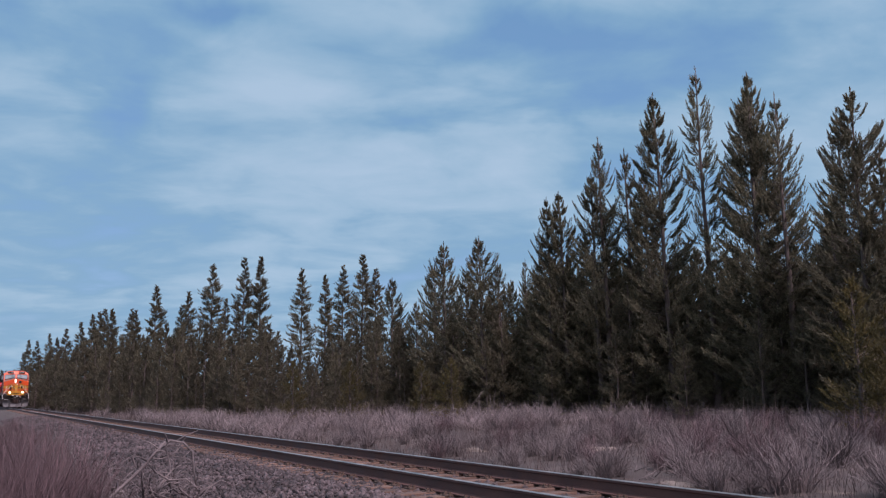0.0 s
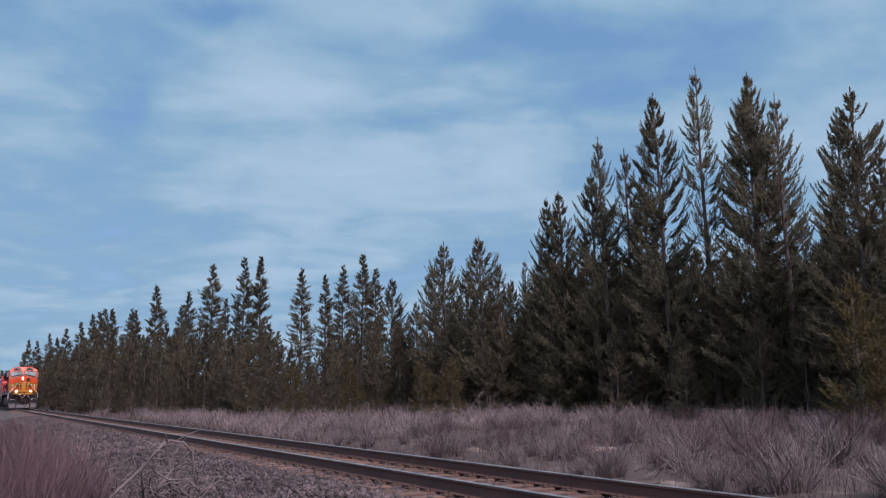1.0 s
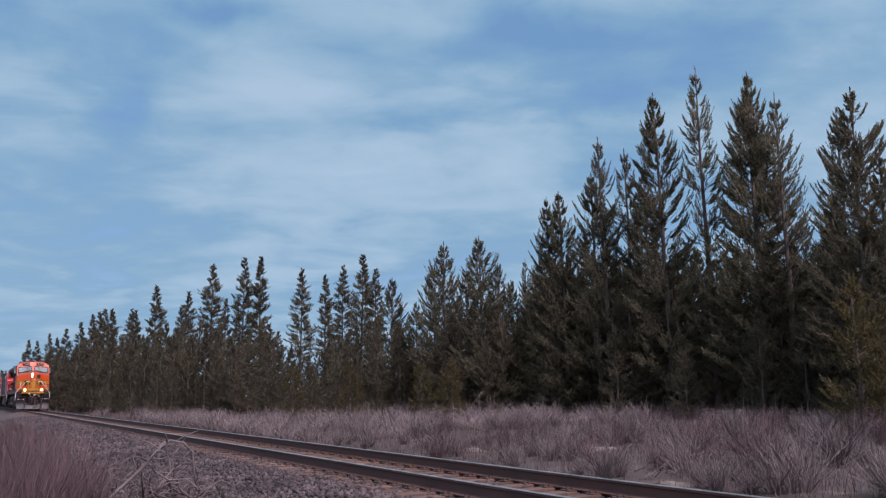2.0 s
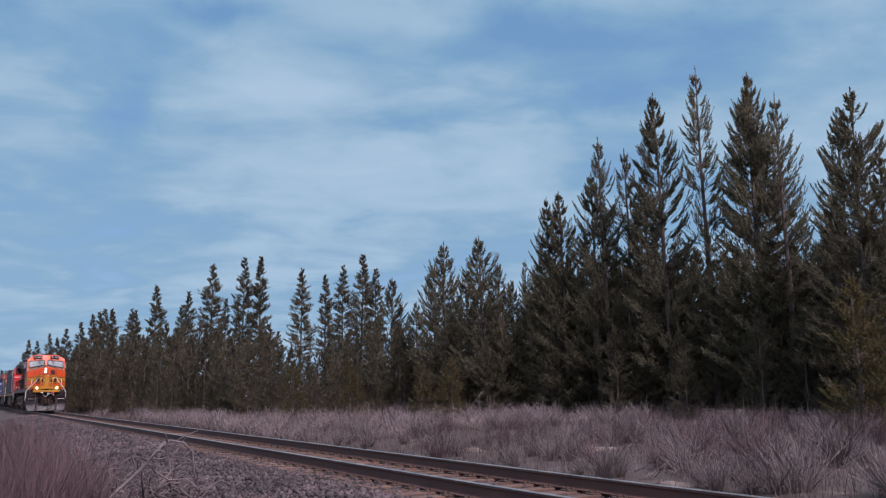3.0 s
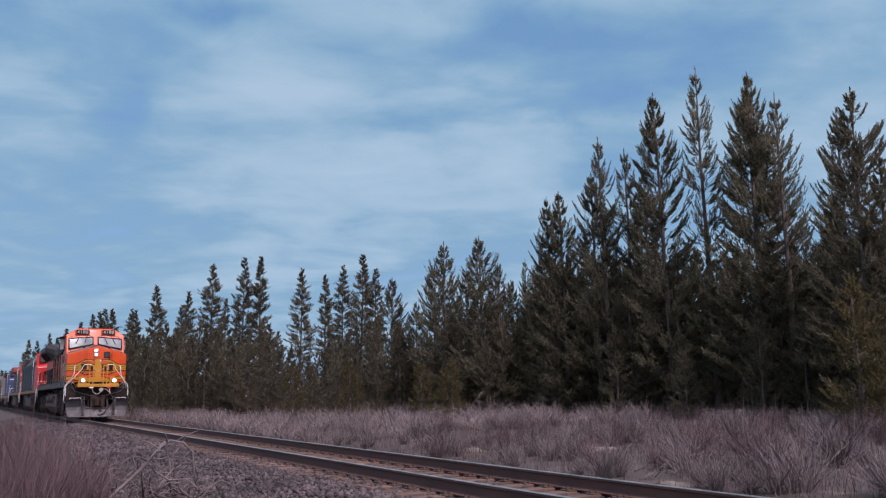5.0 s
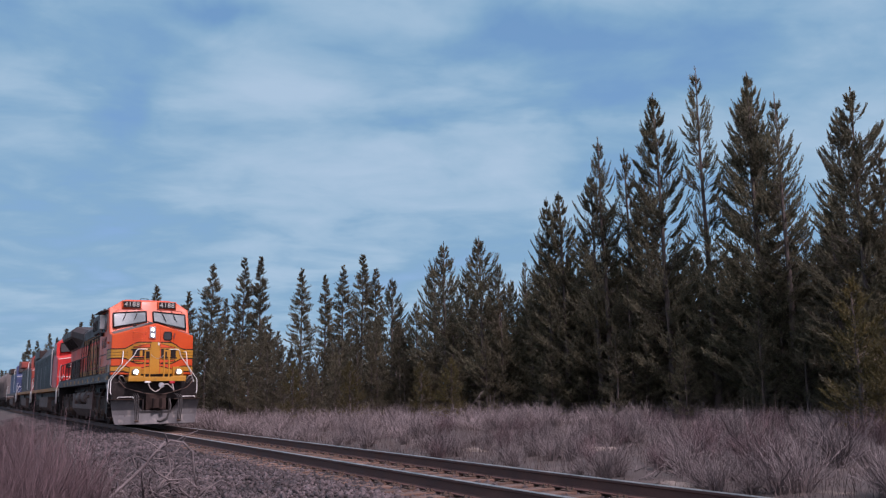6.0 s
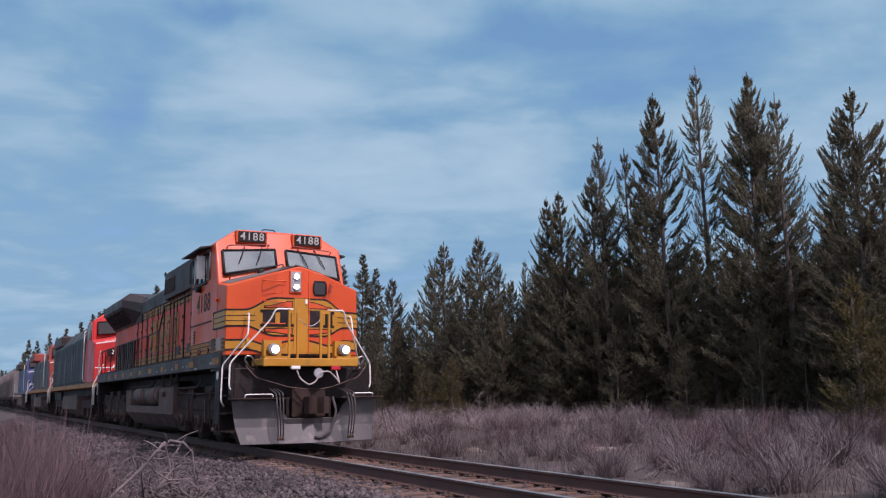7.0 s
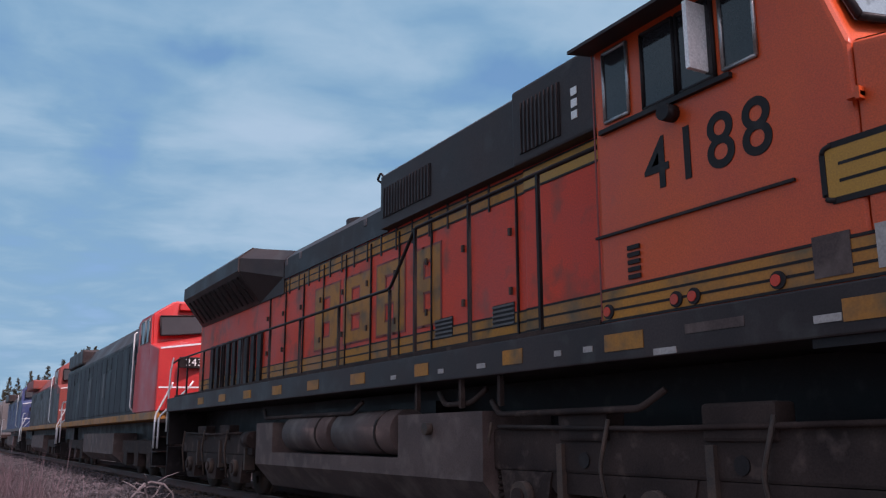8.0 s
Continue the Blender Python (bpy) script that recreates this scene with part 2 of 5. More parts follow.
M_LENSGREY = material("silvered_reflector", (0.34, 0.35, 0.37), (0.46, 0.47, 0.49), 6.0, 0.3, metal=0.6)

# ---------------------------------------------------------------- mesh tools


def part(name, bm, mat, parent, label=""):
    me = bpy.data.meshes.new(name)
    bm.to_mesh(me)
    bm.free()
    me.materials.append(mat)
    ob = new(name, me)
    ob.parent = parent
    if label:
        ob["label"] = label
    return ob


def thing(name, label, category, group="", kind=""):
    return tagged(new(name), label, category, group, kind)


def box(bm, x0, x1, y0, y1, z0, z1, bevel=0.0):
    r = bmesh.ops.create_cube(bm, size=1.0)
    vs = r["verts"]
    for v in vs:
        v.co = Vector(((x0 + x1) / 2 + v.co.x * (x1 - x0), (y0 + y1) / 2 + v.co.y * (y1 - y0), (z0 + z1) / 2 + v.co.z * (z1 - z0)))
    if bevel:
        es = list({e for v in vs for e in v.link_edges})
        bmesh.ops.bevel(bm, geom=es, offset=bevel, segments=2, affect="EDGES", profile=0.6)
    return bm


def boxes(*rows, bevel=0.0):
    bm = bmesh.new()
    for r in rows:
        box(bm, *r, bevel=bevel)
    return bm


def prism(bm, outline, axis, a, b):
    """A closed outline of (u, v) drawn along an axis from a to b."""
    def at(u, v, w):
        return {"x": (w, u, v), "y": (u, w, v), "z": (u, v, w)}[axis]
    lo = [bm.verts.new(at(u, v, a)) for u, v in outline]
    hi = [bm.verts.new(at(u, v, b)) for u, v in outline]
    k = len(outline)
    for i in range(k):
        bm.faces.new((lo[i], lo[(i + 1) % k], hi[(i + 1) % k], hi[i]))
    bm.faces.new(lo[::-1])
    bm.faces.new(hi)
    bmesh.ops.recalc_face_normals(bm, faces=bm.faces)
    return bm


def tube(bm, points, r, sides=8, r2=None):
    """A round bar along points, from radius r to r2."""
    pts = [Vector(p) for p in points]
    rings = []
    for i, p in enumerate(pts):
        d = (pts[min(i + 1, len(pts) - 1)] - pts[max(i - 1, 0)]).normalized()
        s = d.cross(Vector((0, 0, 1)) if abs(d.z) < 0.9 else Vector((1, 0, 0))).normalized()
        u = s.cross(d)
        rr = r if r2 is None else r + (r2 - r) * i / (len(pts) - 1)
        rings.append([bm.verts.new(p + (s * math.cos(k * math.tau / sides) + u * math.sin(k * math.tau / sides)) * rr) for k in range(sides)])
    for a, b in zip(rings, rings[1:]):
        for k in range(sides):
            bm.faces.new((a[k], a[(k + 1) % sides], b[(k + 1) % sides], b[k]))
    bm.faces.new(rings[0][::-1])
    bm.faces.new(rings[-1])
    bmesh.ops.recalc_face_normals(bm, faces=bm.faces)
    for fc in bm.faces:
        fc.smooth = True
    return bm


def rounded(points, n=4, reach=0.3):
    """Corners of a bent bar cut by short arcs."""
    pts = [Vector(p) for p in points]
    out = [pts[0]]
    for a, b, c in zip(pts, pts[1:], pts[2:]):
        k = min(reach, 0.45)
        p, q = b.lerp(a, k * min(1, 0.25 / max((a - b).length, 1e-3))), b.lerp(c, k * min(1, 0.25 / max((c - b).length, 1e-3)))
        for i in range(n + 1):
            s = i / n
            out.append(p.lerp(b, s).lerp(b.lerp(q, s), s))
    out.append(pts[-1])
    return out


def bar(points, r, sides=8):
    return tube(bmesh.new(), rounded(points), r, sides)


def disc(axis, centre, r, depth, sides=24, r2=None):
    bm = bmesh.new()
    d = {"x": Vector((1, 0, 0)), "y": Vector((0, 1, 0)), "z": Vector((0, 0, 1))}[axis]
    c = Vector(centre)
    tube(bm, [c - d * depth / 2, c + d * depth / 2], r, sides, r2)
    for fc in bm.faces:
        fc.smooth = len(fc.verts) == 4
    return bm


def from_arrays(name, verts, faces, mat, parent=None):
    me = bpy.data.meshes.new(name)
    me.vertices.add(len(verts))
    me.vertices.foreach_set("co", np.asarray(verts, np.float32).ravel())
    faces = np.asarray(faces, np.int32)
    k = faces.shape[1]
    me.loops.add(faces.size)
    me.loops.foreach_set("vertex_index", faces.ravel())
    me.polygons.add(len(faces))
    me.polygons.foreach_set("loop_start", np.arange(0, faces.size, k, dtype=np.int32))
    me.update(calc_edges=True)
    me.materials.append(mat)
    ob = new(name, me)
    ob.parent = parent
    return ob


def lettering(name, text, size, mat, parent, m, depth=0.004, squeeze=1.0, bold=0.0):
    """Raised characters in the built-in font, each a mesh of its own."""
    for i, char in enumerate(text):
        cu = bpy.data.curves.new(name, "FONT")
        cu.body, cu.size, cu.align_x, cu.align_y, cu.extrude, cu.offset = char, size, "CENTER", "CENTER", depth, bold
        tmp = bpy.data.objects.new(name, cu)
        scene.collection.objects.link(tmp)
        me = bpy.data.meshes.new_from_object(tmp.evaluated_get(bpy.context.evaluated_depsgraph_get()))
        bpy.data.objects.remove(tmp)
        bpy.data.curves.remove(cu)
        me.transform(m @ Matrix.Diagonal((squeeze, 1, 1, 1)) @ Matrix.Translation(((i - (len(text) - 1) / 2) * size * 0.575, 0, 0)))
        me.materials.clear()
        me.materials.append(mat)
        ob = new(name, me)
        ob.parent = parent


# ---------------------------------------------------------------- ground and track


def bend(x):
    """The track leaves its straight line a little where it has passed the camera."""
    return -0.022 * max(0.0, 9.0 - x) ** 1.6 * 0.35 if x < 9 else 0.0


def ground_z(x, y):
    d = y - TRACK_Y
    n = noise.noise(Vector((x * 0.21, y * 0.21, 0.3))) * 0.10 + noise.noise(Vector((x * 0.9, y * 0.9, 4.0))) * 0.03
    if d >= 0:                                   # camera's side: shoulder, then the verge
        z = -0.235 if d < 1.75 else max(-0.55, -0.235 - (d - 1.75) * 0.165)
        k = min(1.0, max(0.0, (d - 2.6) / 1.5))
    else:
        d = -d
        z = -0.235 if d < 1.6 else max(-0.52, -0.235 - (d - 1.6) * 0.26)
        z += 0.018 * max(0.0, d - 5.0) if d < 30 else 0.45
        k = min(1.0, max(0.0, (d - 2.2) / 2.0))
    return z + n * (0.15 + 0.85 * k)


def build_ground():
    xs = sorted(set([-900, -400, -150, -60, -30] + [-15 + 0.45 * i for i in range(170)] + [62 + 2.0 * i for i in range(60)] + [190, 220, 260, 330, 420, 600, 900, 1600, 3000]))
    ys = sorted(set([-3000, -1200, -500, -220, -120, -80, -60] + [-45 + 0.75 * i for i in range(43)] + [-12.6 + 0.3 * i for i in range(52)] + [3.5 + 1.5 * i for i in range(16)] + [32, 50, 90, 200, 500, 1200, 3000]))
    verts = [(x, y, ground_z(x, y)) for x in xs for y in ys]
    w = len(ys)
    faces = [(i * w + j, (i + 1) * w + j, (i + 1) * w + j + 1, i * w + j + 1) for i in range(len(xs) - 1) for j in range(w - 1)]
    ob = from_arrays("ground", verts, faces, M_EARTH)
    ob.data.polygons.foreach_set("use_smooth", [True] * len(faces))
    tagged(ob, "brown dry earth with pale bare patches under scrub", "ground", kind="structure")


def rail_mesh(offset):
    """Flat-bottomed rail: foot, web and head swept along the line."""
    prof = [(-0.075, -0.178), (0.075, -0.178), (0.075, -0.165), (0.012, -0.140), (0.010, -0.045), (0.036, -0.032), (0.036, -0.006),
            (0.030, 0.0), (-0.030, 0.0), (-0.036, -0.006), (-0.036, -0.032), (-0.010, -0.045), (-0.012, -0.140), (-0.075, -0.165)]
    xs = [-60, -40, -25] + [-15 + 1.0 * i for i in range(30)] + [20 + 12 * i for i in range(50)]
    bm = bmesh.new()
    rings = [[bm.verts.new((x, TRACK_Y + offset + bend(x) + u, v)) for u, v in prof] for x in xs]
    k = len(prof)
    for a, b in zip(rings, rings[1:]):
        for i in range(k):
            f = bm.faces.new((a[i], b[i], b[(i + 1) % k], a[(i + 1) % k]))
            f.material_index = 1 if i in (6, 7, 8) else 0
    bmesh.ops.recalc_face_normals(bm, faces=bm.faces)
    return bm


def build_track():
    track = thing("railway_track", "single line of rusty rails on dark timber sleepers", "railway", kind="structure")
    for off in (-GAUGE / 2, GAUGE / 2):
        r = part("rail", rail_mesh(off), M_RAIL, track, "brown rusted rail with a worn head")
        r.data.materials.append(M_RAILTOP)
    bm = boxes((-0.115, 0.115, -1.30, 1.30, -0.36, -0.185), bevel=0.012)
    me = bpy.data.meshes.new("sleeper")
    bm.to_mesh(me)
    bm.free()
    me.materials.append(M_TIE)
    plate = boxes((-0.10, 0.10, -0.19, 0.19, -0.190, -0.176), (-0.07, -0.045, -0.12, -0.09, -0.19, -0.145), (0.045, 0.07, -0.12, -0.09, -0.19, -0.145),
                  (-0.07, -0.045, 0.09, 0.12, -0.19, -0.145), (0.045, 0.07, 0.09, 0.12, -0.19, -0.145), (-0.02, 0.02, 0.14, 0.17, -0.19, -0.155))
    pme = bpy.data.meshes.new("tie_plate")
    plate.to_mesh(pme)
    plate.free()
    pme.materials.append(M_IRON)
    rnd = random.Random(3)
    x = -6.0
    for i in range(250):
        tie = new("sleeper", me)
        tie.parent = track
        tie.matrix_basis = pose(x, TRACK_Y + bend(x) + rnd.uniform(-0.06, 0.06), rnd.uniform(-0.012, 0.004), 0, 0, rnd.uniform(-1.5, 1.5))
        if i < 130:
            for off in (-GAUGE / 2, GAUGE / 2):
                p = new("tie_plate", pme)
                p.parent = track
                p.matrix_basis = pose(x, TRACK_Y + bend(x) + off, 0.0015)
        x += 0.505 + rnd.uniform(-0.03, 0.03)
    return track


def stones(name, count, xr, yr, sizes, label, seed, power=1.0):
    """Many small angular stones lying on the ground, in one mesh."""
    rs = np.random.RandomState(seed)
    base = np.array([(1, 1, 1), (-1, -1, 1), (-1, 1, -1), (1, -1, -1), (0, 0, 1.35), (0, 1.3, 0), (1.25, 0, 0), (0, -1.3, 0), (-1.25, 0, 0), (0, 0, -1.2)], float) * 0.62
    tri = [(0, 4, 5), (0, 5, 6), (0, 6, 4), (1, 4, 7), (1, 7, 8), (1, 8, 4), (2, 5, 8), (2, 8, 9), (2, 9, 5), (3, 6, 9), (3, 9, 7), (3, 7, 6),
           (4, 6, 7), (4, 8, 5), (5, 9, 6), (7, 9, 8)]
    tri = np.array(tri)
    vs = np.empty((count, 10, 3))
    for i in range(count):
        x = xr[0] + (xr[1] - xr[0]) * rs.rand() ** power
        y = yr[0] + (yr[1] - yr[0]) * rs.rand()
        q = Euler(tuple(rs.rand(3) * 6.28)).to_matrix()
        s = sizes[0] + (sizes[1] - sizes[0]) * rs.rand() ** 1.6
        jig = base * (1 + rs.uniform(-0.28, 0.28, (10, 3))) * s * np.array([1.15, 0.95, 0.75])
        vs[i] = jig @ np.array(q).T + (x, y, ground_z(x, y) + s * rs.uniform(0.05, 0.45))
    faces = (tri[None] + (np.arange(count) * 10)[:, None, None]).reshape(-1, 3)
    return tagged(from_arrays(name, vs.reshape(-1, 3), faces, M_STONE), label, "ballast", kind="stuff")


def build_ballast():
    stones("ballast_gravel", 2600, (-8.0, 6.2), (TRACK_Y + 0.78, TRACK_Y + 3.9), (0.026, 0.060), "grey crushed stone ballast on the track shoulder", 10)
    stones("ballast_gravel", 15000, (6.0, 26), (TRACK_Y + 0.78, TRACK_Y + 4.1), (0.026, 0.060), "grey crushed stone ballast on the track shoulder", 11, 1.35)
    stones("ballast_gravel", 9000, (24, 75), (TRACK_Y + 0.78, TRACK_Y + 3.6), (0.04, 0.085), "grey crushed stone ballast along the track", 12, 1.5)
    stones("ballast_gravel", 7000, (3, 40), (TRACK_Y - 2.6, TRACK_Y + 0.72), (0.028, 0.055), "grey crushed stone between the sleepers", 13, 1.5)


# ---------------------------------------------------------------- pines


def pine_arrays(seed, height, radius, twigs, bare=0.05, rise=0.75, taper=0.85, clump=0.0, brush=0.11, twig=0.34, blades=9, sparse=0.0, per_m=10.0, whorl=0.0):
    """Crown of a conifer: boughs that sweep out and turn up, set with twigs like bottle brushes."""
    rs = np.random.RandomState(seed)
    tri_v, limbs = [], []
    n_b = int(height * per_m)
    per = max(3, twigs / n_b)
    lop = rs.uniform(0.78, 1.22, 8)
    for i in range(n_b):
        u = bare + (1 - bare) * (i + rs.rand()) / n_b
        if rs.rand() < sparse * (1.15 - u):
            continue
        z = u * height
        if whorl and u > 0.3:                    # boughs stand in yearly rings, with gaps between
            z = (math.floor(z / whorl) + 0.5 + rs.normal(0, 0.13)) * whorl
            if z > height * 0.965:
                continue
            u = z / height
        az = rs.rand() * 6.283
        prof = min(1.0, (1 - u) ** taper * 1.08) * (0.80 + 0.20 * min(1, u / 0.2))
        prof *= min(1.0, 0.22 + (1 - u) / 0.26)
        if clump:
            prof *= 1 - clump * (0.45 - 0.6 * abs(math.sin(u * 17 + az * 1.0 + seed)) ** 1.5)
        r = radius * prof * lop[int(az / 6.2832 * 8) % 8] * (rs.uniform(0.72, 1.12) if whorl else rs.uniform(0.5, 1.12)) + 0.05
        up = rise * (0.30 + 0.9 * u) * rs.uniform(0.7, 1.25) - 0.12 * (1 - u)
        d = np.array([math.cos(az), math.sin(az), 0.0])
        side = np.array([-d[1], d[0], 0.0])
        start = np.array([0, 0, z])
        limbs.append((start, start + d * r + np.array([0, 0, up * r])))
        k = max(2, int(per * (0.62 + 0.75 * prof) * rs.uniform(0.75, 1.3) + 0.5))
        for j in range(k):
            s = 0.25 + 0.75 * (j + rs.rand()) / k
            c = start + d * r * s + side * (rs.uniform(-1, 1) * r * (0.17 if whorl else 0.28) * s) + np.array([0, 0, up * r * s * s + rs.uniform(-0.05, 0.05)])
            ax = d * rs.uniform(0.25, 0.75) + side * rs.uniform(-0.5, 0.5) + np.array([0, 0, 0.25 + 0.75 * u * rise / 0.75 + rs.uniform(-0.15, 0.3)])
            if whorl:                            # twigs run on along the bough and turn up at its end
                ax = d * (0.85 - 0.35 * s) + side * rs.uniform(-0.4, 0.4) + np.array([0, 0, 2 * up * s * 0.55 + 0.18 * s + rs.uniform(-0.1, 0.15)])
            ax /= np.linalg.norm(ax)
            small = 0.5 + 0.5 * min(1.0, prof * 2.6)
            ln = twig * rs.uniform(0.65, 1.3) * small
            br = brush * (0.45 + 0.55 * small)
            b1 = np.cross(ax, [0.3, 0.5, 0.81])
            b1 /= np.linalg.norm(b1)
            b2 = np.cross(ax, b1)
            t = (np.arange(blades) + rs.rand(blades)) / blades
            ph = rs.rand(blades) * 6.283
            rad = b1[None] * np.cos(ph)[:, None] + b2[None] * np.sin(ph)[:, None]
            root = c[None] + ax[None] * (t * ln)[:, None]
            tip = root + rad * (br * 0.6) * (1.15 - 0.6 * t)[:, None] + ax[None] * (br * 0.95)
            wv = np.cross(rad, ax[None]) * (br * 0.17)
            tri_v.append(np.stack([root - wv, root + wv, tip], 1))
    for j in range(blades * 6):                       # the leader, a bare candle with short needles
        k = rs.rand()
        z = height * (1 - 0.07 * k)
        ph = rs.rand() * 6.283
        rad = np.array([math.cos(ph), math.sin(ph), 0])
        root = np.array([0, 0, z])
        wv = np.array([-rad[1], rad[0], 0]) * brush * 0.2
        tri_v.append(np.stack([root - wv, root + wv, root + rad * brush * (0.25 + 0.5 * k) + [0, 0, brush * 0.7]], 0)[None])
    return np.concatenate(tri_v), limbs


def build_pine(name, seed, height, radius, tufts, mat, label, limb_sides=3, **kw):
    tree = thing(name, label, "tree", "pines along the line")
    tris, limbs = pine_arrays(seed, height, radius, tufts, **kw)
    n = len(tris)
    from_arrays("crown", tris.reshape(-1, 3), np.arange(n * 3).reshape(-1, 3), mat, tree)
    bm = bmesh.new()
    rs = random.Random(seed)
    pts = [(rs.uniform(-1, 1) * 0.05 * (i % 2), rs.uniform(-1, 1) * 0.05 * (i % 2), -0.4 + (height + 0.35) * i / 7) for i in range(8)]
    tube(bm, pts, 0.035 + height * 0.0095, 7, 0.012)
    part("trunk", bm, M_BARK, tree, "dark scaly trunk")
    lv, lf = [], []
    for a, b in limbs:
        k = len(lv)
        w = 0.016
        lv += [a + [w, 0, 0], a + [-w, 0.5 * w, 0], a + [0, 0, w * 1.4], b]
        lf += [(k, k + 1, k + 3), (k + 1, k + 2, k + 3), (k + 2, k, k + 3)]
    tagged(from_arrays("branchwork", np.array(lv), np.array(lf), M_BARK, tree), kind="stuff")
    return tree


def plant(protos, spots, rnd):
    """Copies of the models (model, own height) at (x, y, height) spots."""
    for i, (x, y, h) in enumerate(spots):
        tree, own = protos[i % len(protos)]
        c = copy_thing(tree, pose(x, y, ground_z(x, y) + 0.02, rnd.uniform(-1, 1), rnd.uniform(-1, 1), rnd.uniform(0, 360)))
        s = h / own
        c.scale = (s * rnd.uniform(0.9, 1.1),) * 2 + (s,)


def retire(protos):
    for tree, _ in protos:
        for o in (*tree.children, tree):
            bpy.data.objects.remove(o)


# bearing off the line in degrees: range to the forest's edge, and slope up to its closed canopy
EDGE = [(1.8, 230), (3.6, 150), (6.4, 100), (11.3, 72), (16.5, 60), (22.0, 52), (31.2, 47), (40.4, 42), (55.5, 34), (62.0, 32)]
CANOPY = [(1.9, 0.030), (2.8, 0.033), (4.8, 0.055), (8.0, 0.069), (11.3, 0.080), (14.7, 0.083), (17.6, 0.081), (18.9, 0.055), (20.5, 0.045), (22.0, 0.075),
          (23.8, 0.087), (25.7, 0.088), (27.3, 0.058), (29.4, 0.106), (32.4, 0.112), (33.7, 0.085), (35.5, 0.157), (38.9, 0.168), (42.5, 0.171), (46.0, 0.154),
          (49.4, 0.144), (51.7, 0.153), (53.8, 0.193), (56.4, 0.164), (62.0, 0.17)]


def edge_range(bearing):
    return float(np.interp(bearing, [e[0] for e in EDGE], [e[1] for e in EDGE]))


def canopy_slope(bearing):
    return float(np.interp(bearing, [c[0] for c in CANOPY], [c[1] for c in CANOPY]))


def build_forest():
    rnd = random.Random(8)
    near = [(build_pine("lodgepole_pine", 20 + i, 13.0, (2.0, 2.25, 2.55)[i], 5200, M_NEEDLE, "tall dense dark green lodgepole pine", taper=0.72, bare=0.06, per_m=15, rise=1.0, whorl=0.42, brush=0.11, twig=0.29), 13.0) for i in range(3)]
    slim = [(build_pine("lodgepole_pine", 30 + i, 14.0, 1.55, 2300, M_NEEDLE, "tall thin lodgepole pine with an open crown", taper=0.70, bare=0.14, sparse=0.3, rise=1.1, per_m=12, whorl=0.5, brush=0.11), 14.0) for i in range(2)]
    mid = [(build_pine("lodgepole_pine", 40 + i, 10.0, 2.3, 2300, M_NEEDLE, "dense bushy dark green pine", taper=0.80, bare=0.03, brush=0.14, twig=0.38, blades=8, whorl=0.42, rise=0.9, per_m=16), 10.0) for i in range(3)]
    far = [(build_pine("ponderosa_pine", 50 + i, 14.0, (2.1, 2.5, 1.9)[i], 1500, M_NEEDLE_F, "old pine with a ragged crown above a bare trunk", taper=0.62, bare=0.34, clump=0.6, sparse=0.05, brush=0.20, twig=0.40, blades=8, rise=0.3, per_m=10), 14.0) for i in range(3)]
    bushy = [(build_pine("lodgepole_pine", 60 + i, 8.0, 1.75, 700, M_NEEDLE_F, "dense olive pine in the forest's front row", taper=0.8, bare=0.02, brush=0.20, twig=0.42, blades=8, per_m=12, rise=0.6), 8.0) for i in range(4)]
    young = [(build_pine("young_pine", 70 + i, 4.0, 1.15, 800, M_NEEDLE_Y, "small yellow-green young pine at the forest edge", taper=0.85, bare=0.03, brush=0.09, twig=0.28, per_m=22), 4.0) for i in range(2)]
    plant(near, [(35.2, -26.5, 11.5), (36.1, -26.2, 11.3), (33.5, -27.1, 12.1), (29.7, -28.2, 15.2), (25.2, -28.9, 14.9), (19.8, -28.2, 12.3), (22.2, -30.5, 12.4),
                 (19.0, -28.4, 9.5), (32.0, -29.2, 12.0), (26.1, -30.3, 14.5), (18.3, -28.6, 8.9)], rnd)
    plant(slim, [(32.9, -27.3, 13.8), (32.5, -28.4, 13.3), (27.5, -28.6, 15.9), (23.6, -28.9, 13.4), (41.2, -28.2, 8.8), (24.9, -31.5, 8.7)], rnd)
    plant(mid, [(42.3, -23.4, 9.8), (40.1, -24.5, 9.8), (39.1, -24.9, 8.2), (46.1, -23.5, 6.7), (48.9, -23.2, 8.5), (47.2, -25.3, 9.2), (45.2, -26.4, 8.7), (42.2, -27.8, 7.7)], rnd)
    plant(far, [(75.3, -32.5, 14.2), (74.5, -30.3, 12.9), (84.6, -32.5, 13.3), (69.4, -31.3, 12.0), (78.7, -27.8, 13.0), (79.4, -24.1, 14.2), (86.0, -24.2, 15.0),
                (96.2, -23.6, 15.7), (86.7, -22.7, 10.9), (94.2, -20.9, 12.4), (96.2, -20.4, 11.2), (101.8, -18.6, 13.9), (106.8, -17.3, 11.5), (117.1, -18.5, 12.6),
                (117.5, -16.1, 12.6), (120.2, -15.7, 12.8), (127.5, -15.9, 13.2), (126.0, -14.8, 12.7), (132.8, -14.3, 12.1), (152.4, -14.2, 12.6), (165.5, -13.9, 11.9),
                (179.5, -14.0, 13.6), (190.3, -12.5, 12.9), (216.5, -12.6, 14.6), (225.9, -12.1, 11.9)], rnd)
    plant(young, [(35.6, -20.0, 2.9), (16.4, -22.7, 4.4), (39.3, -20.3, 2.9), (15.3, -22.5, 3.5), (44.3, -18.5, 3.1), (47.9, -16.5, 3.3)], rnd)
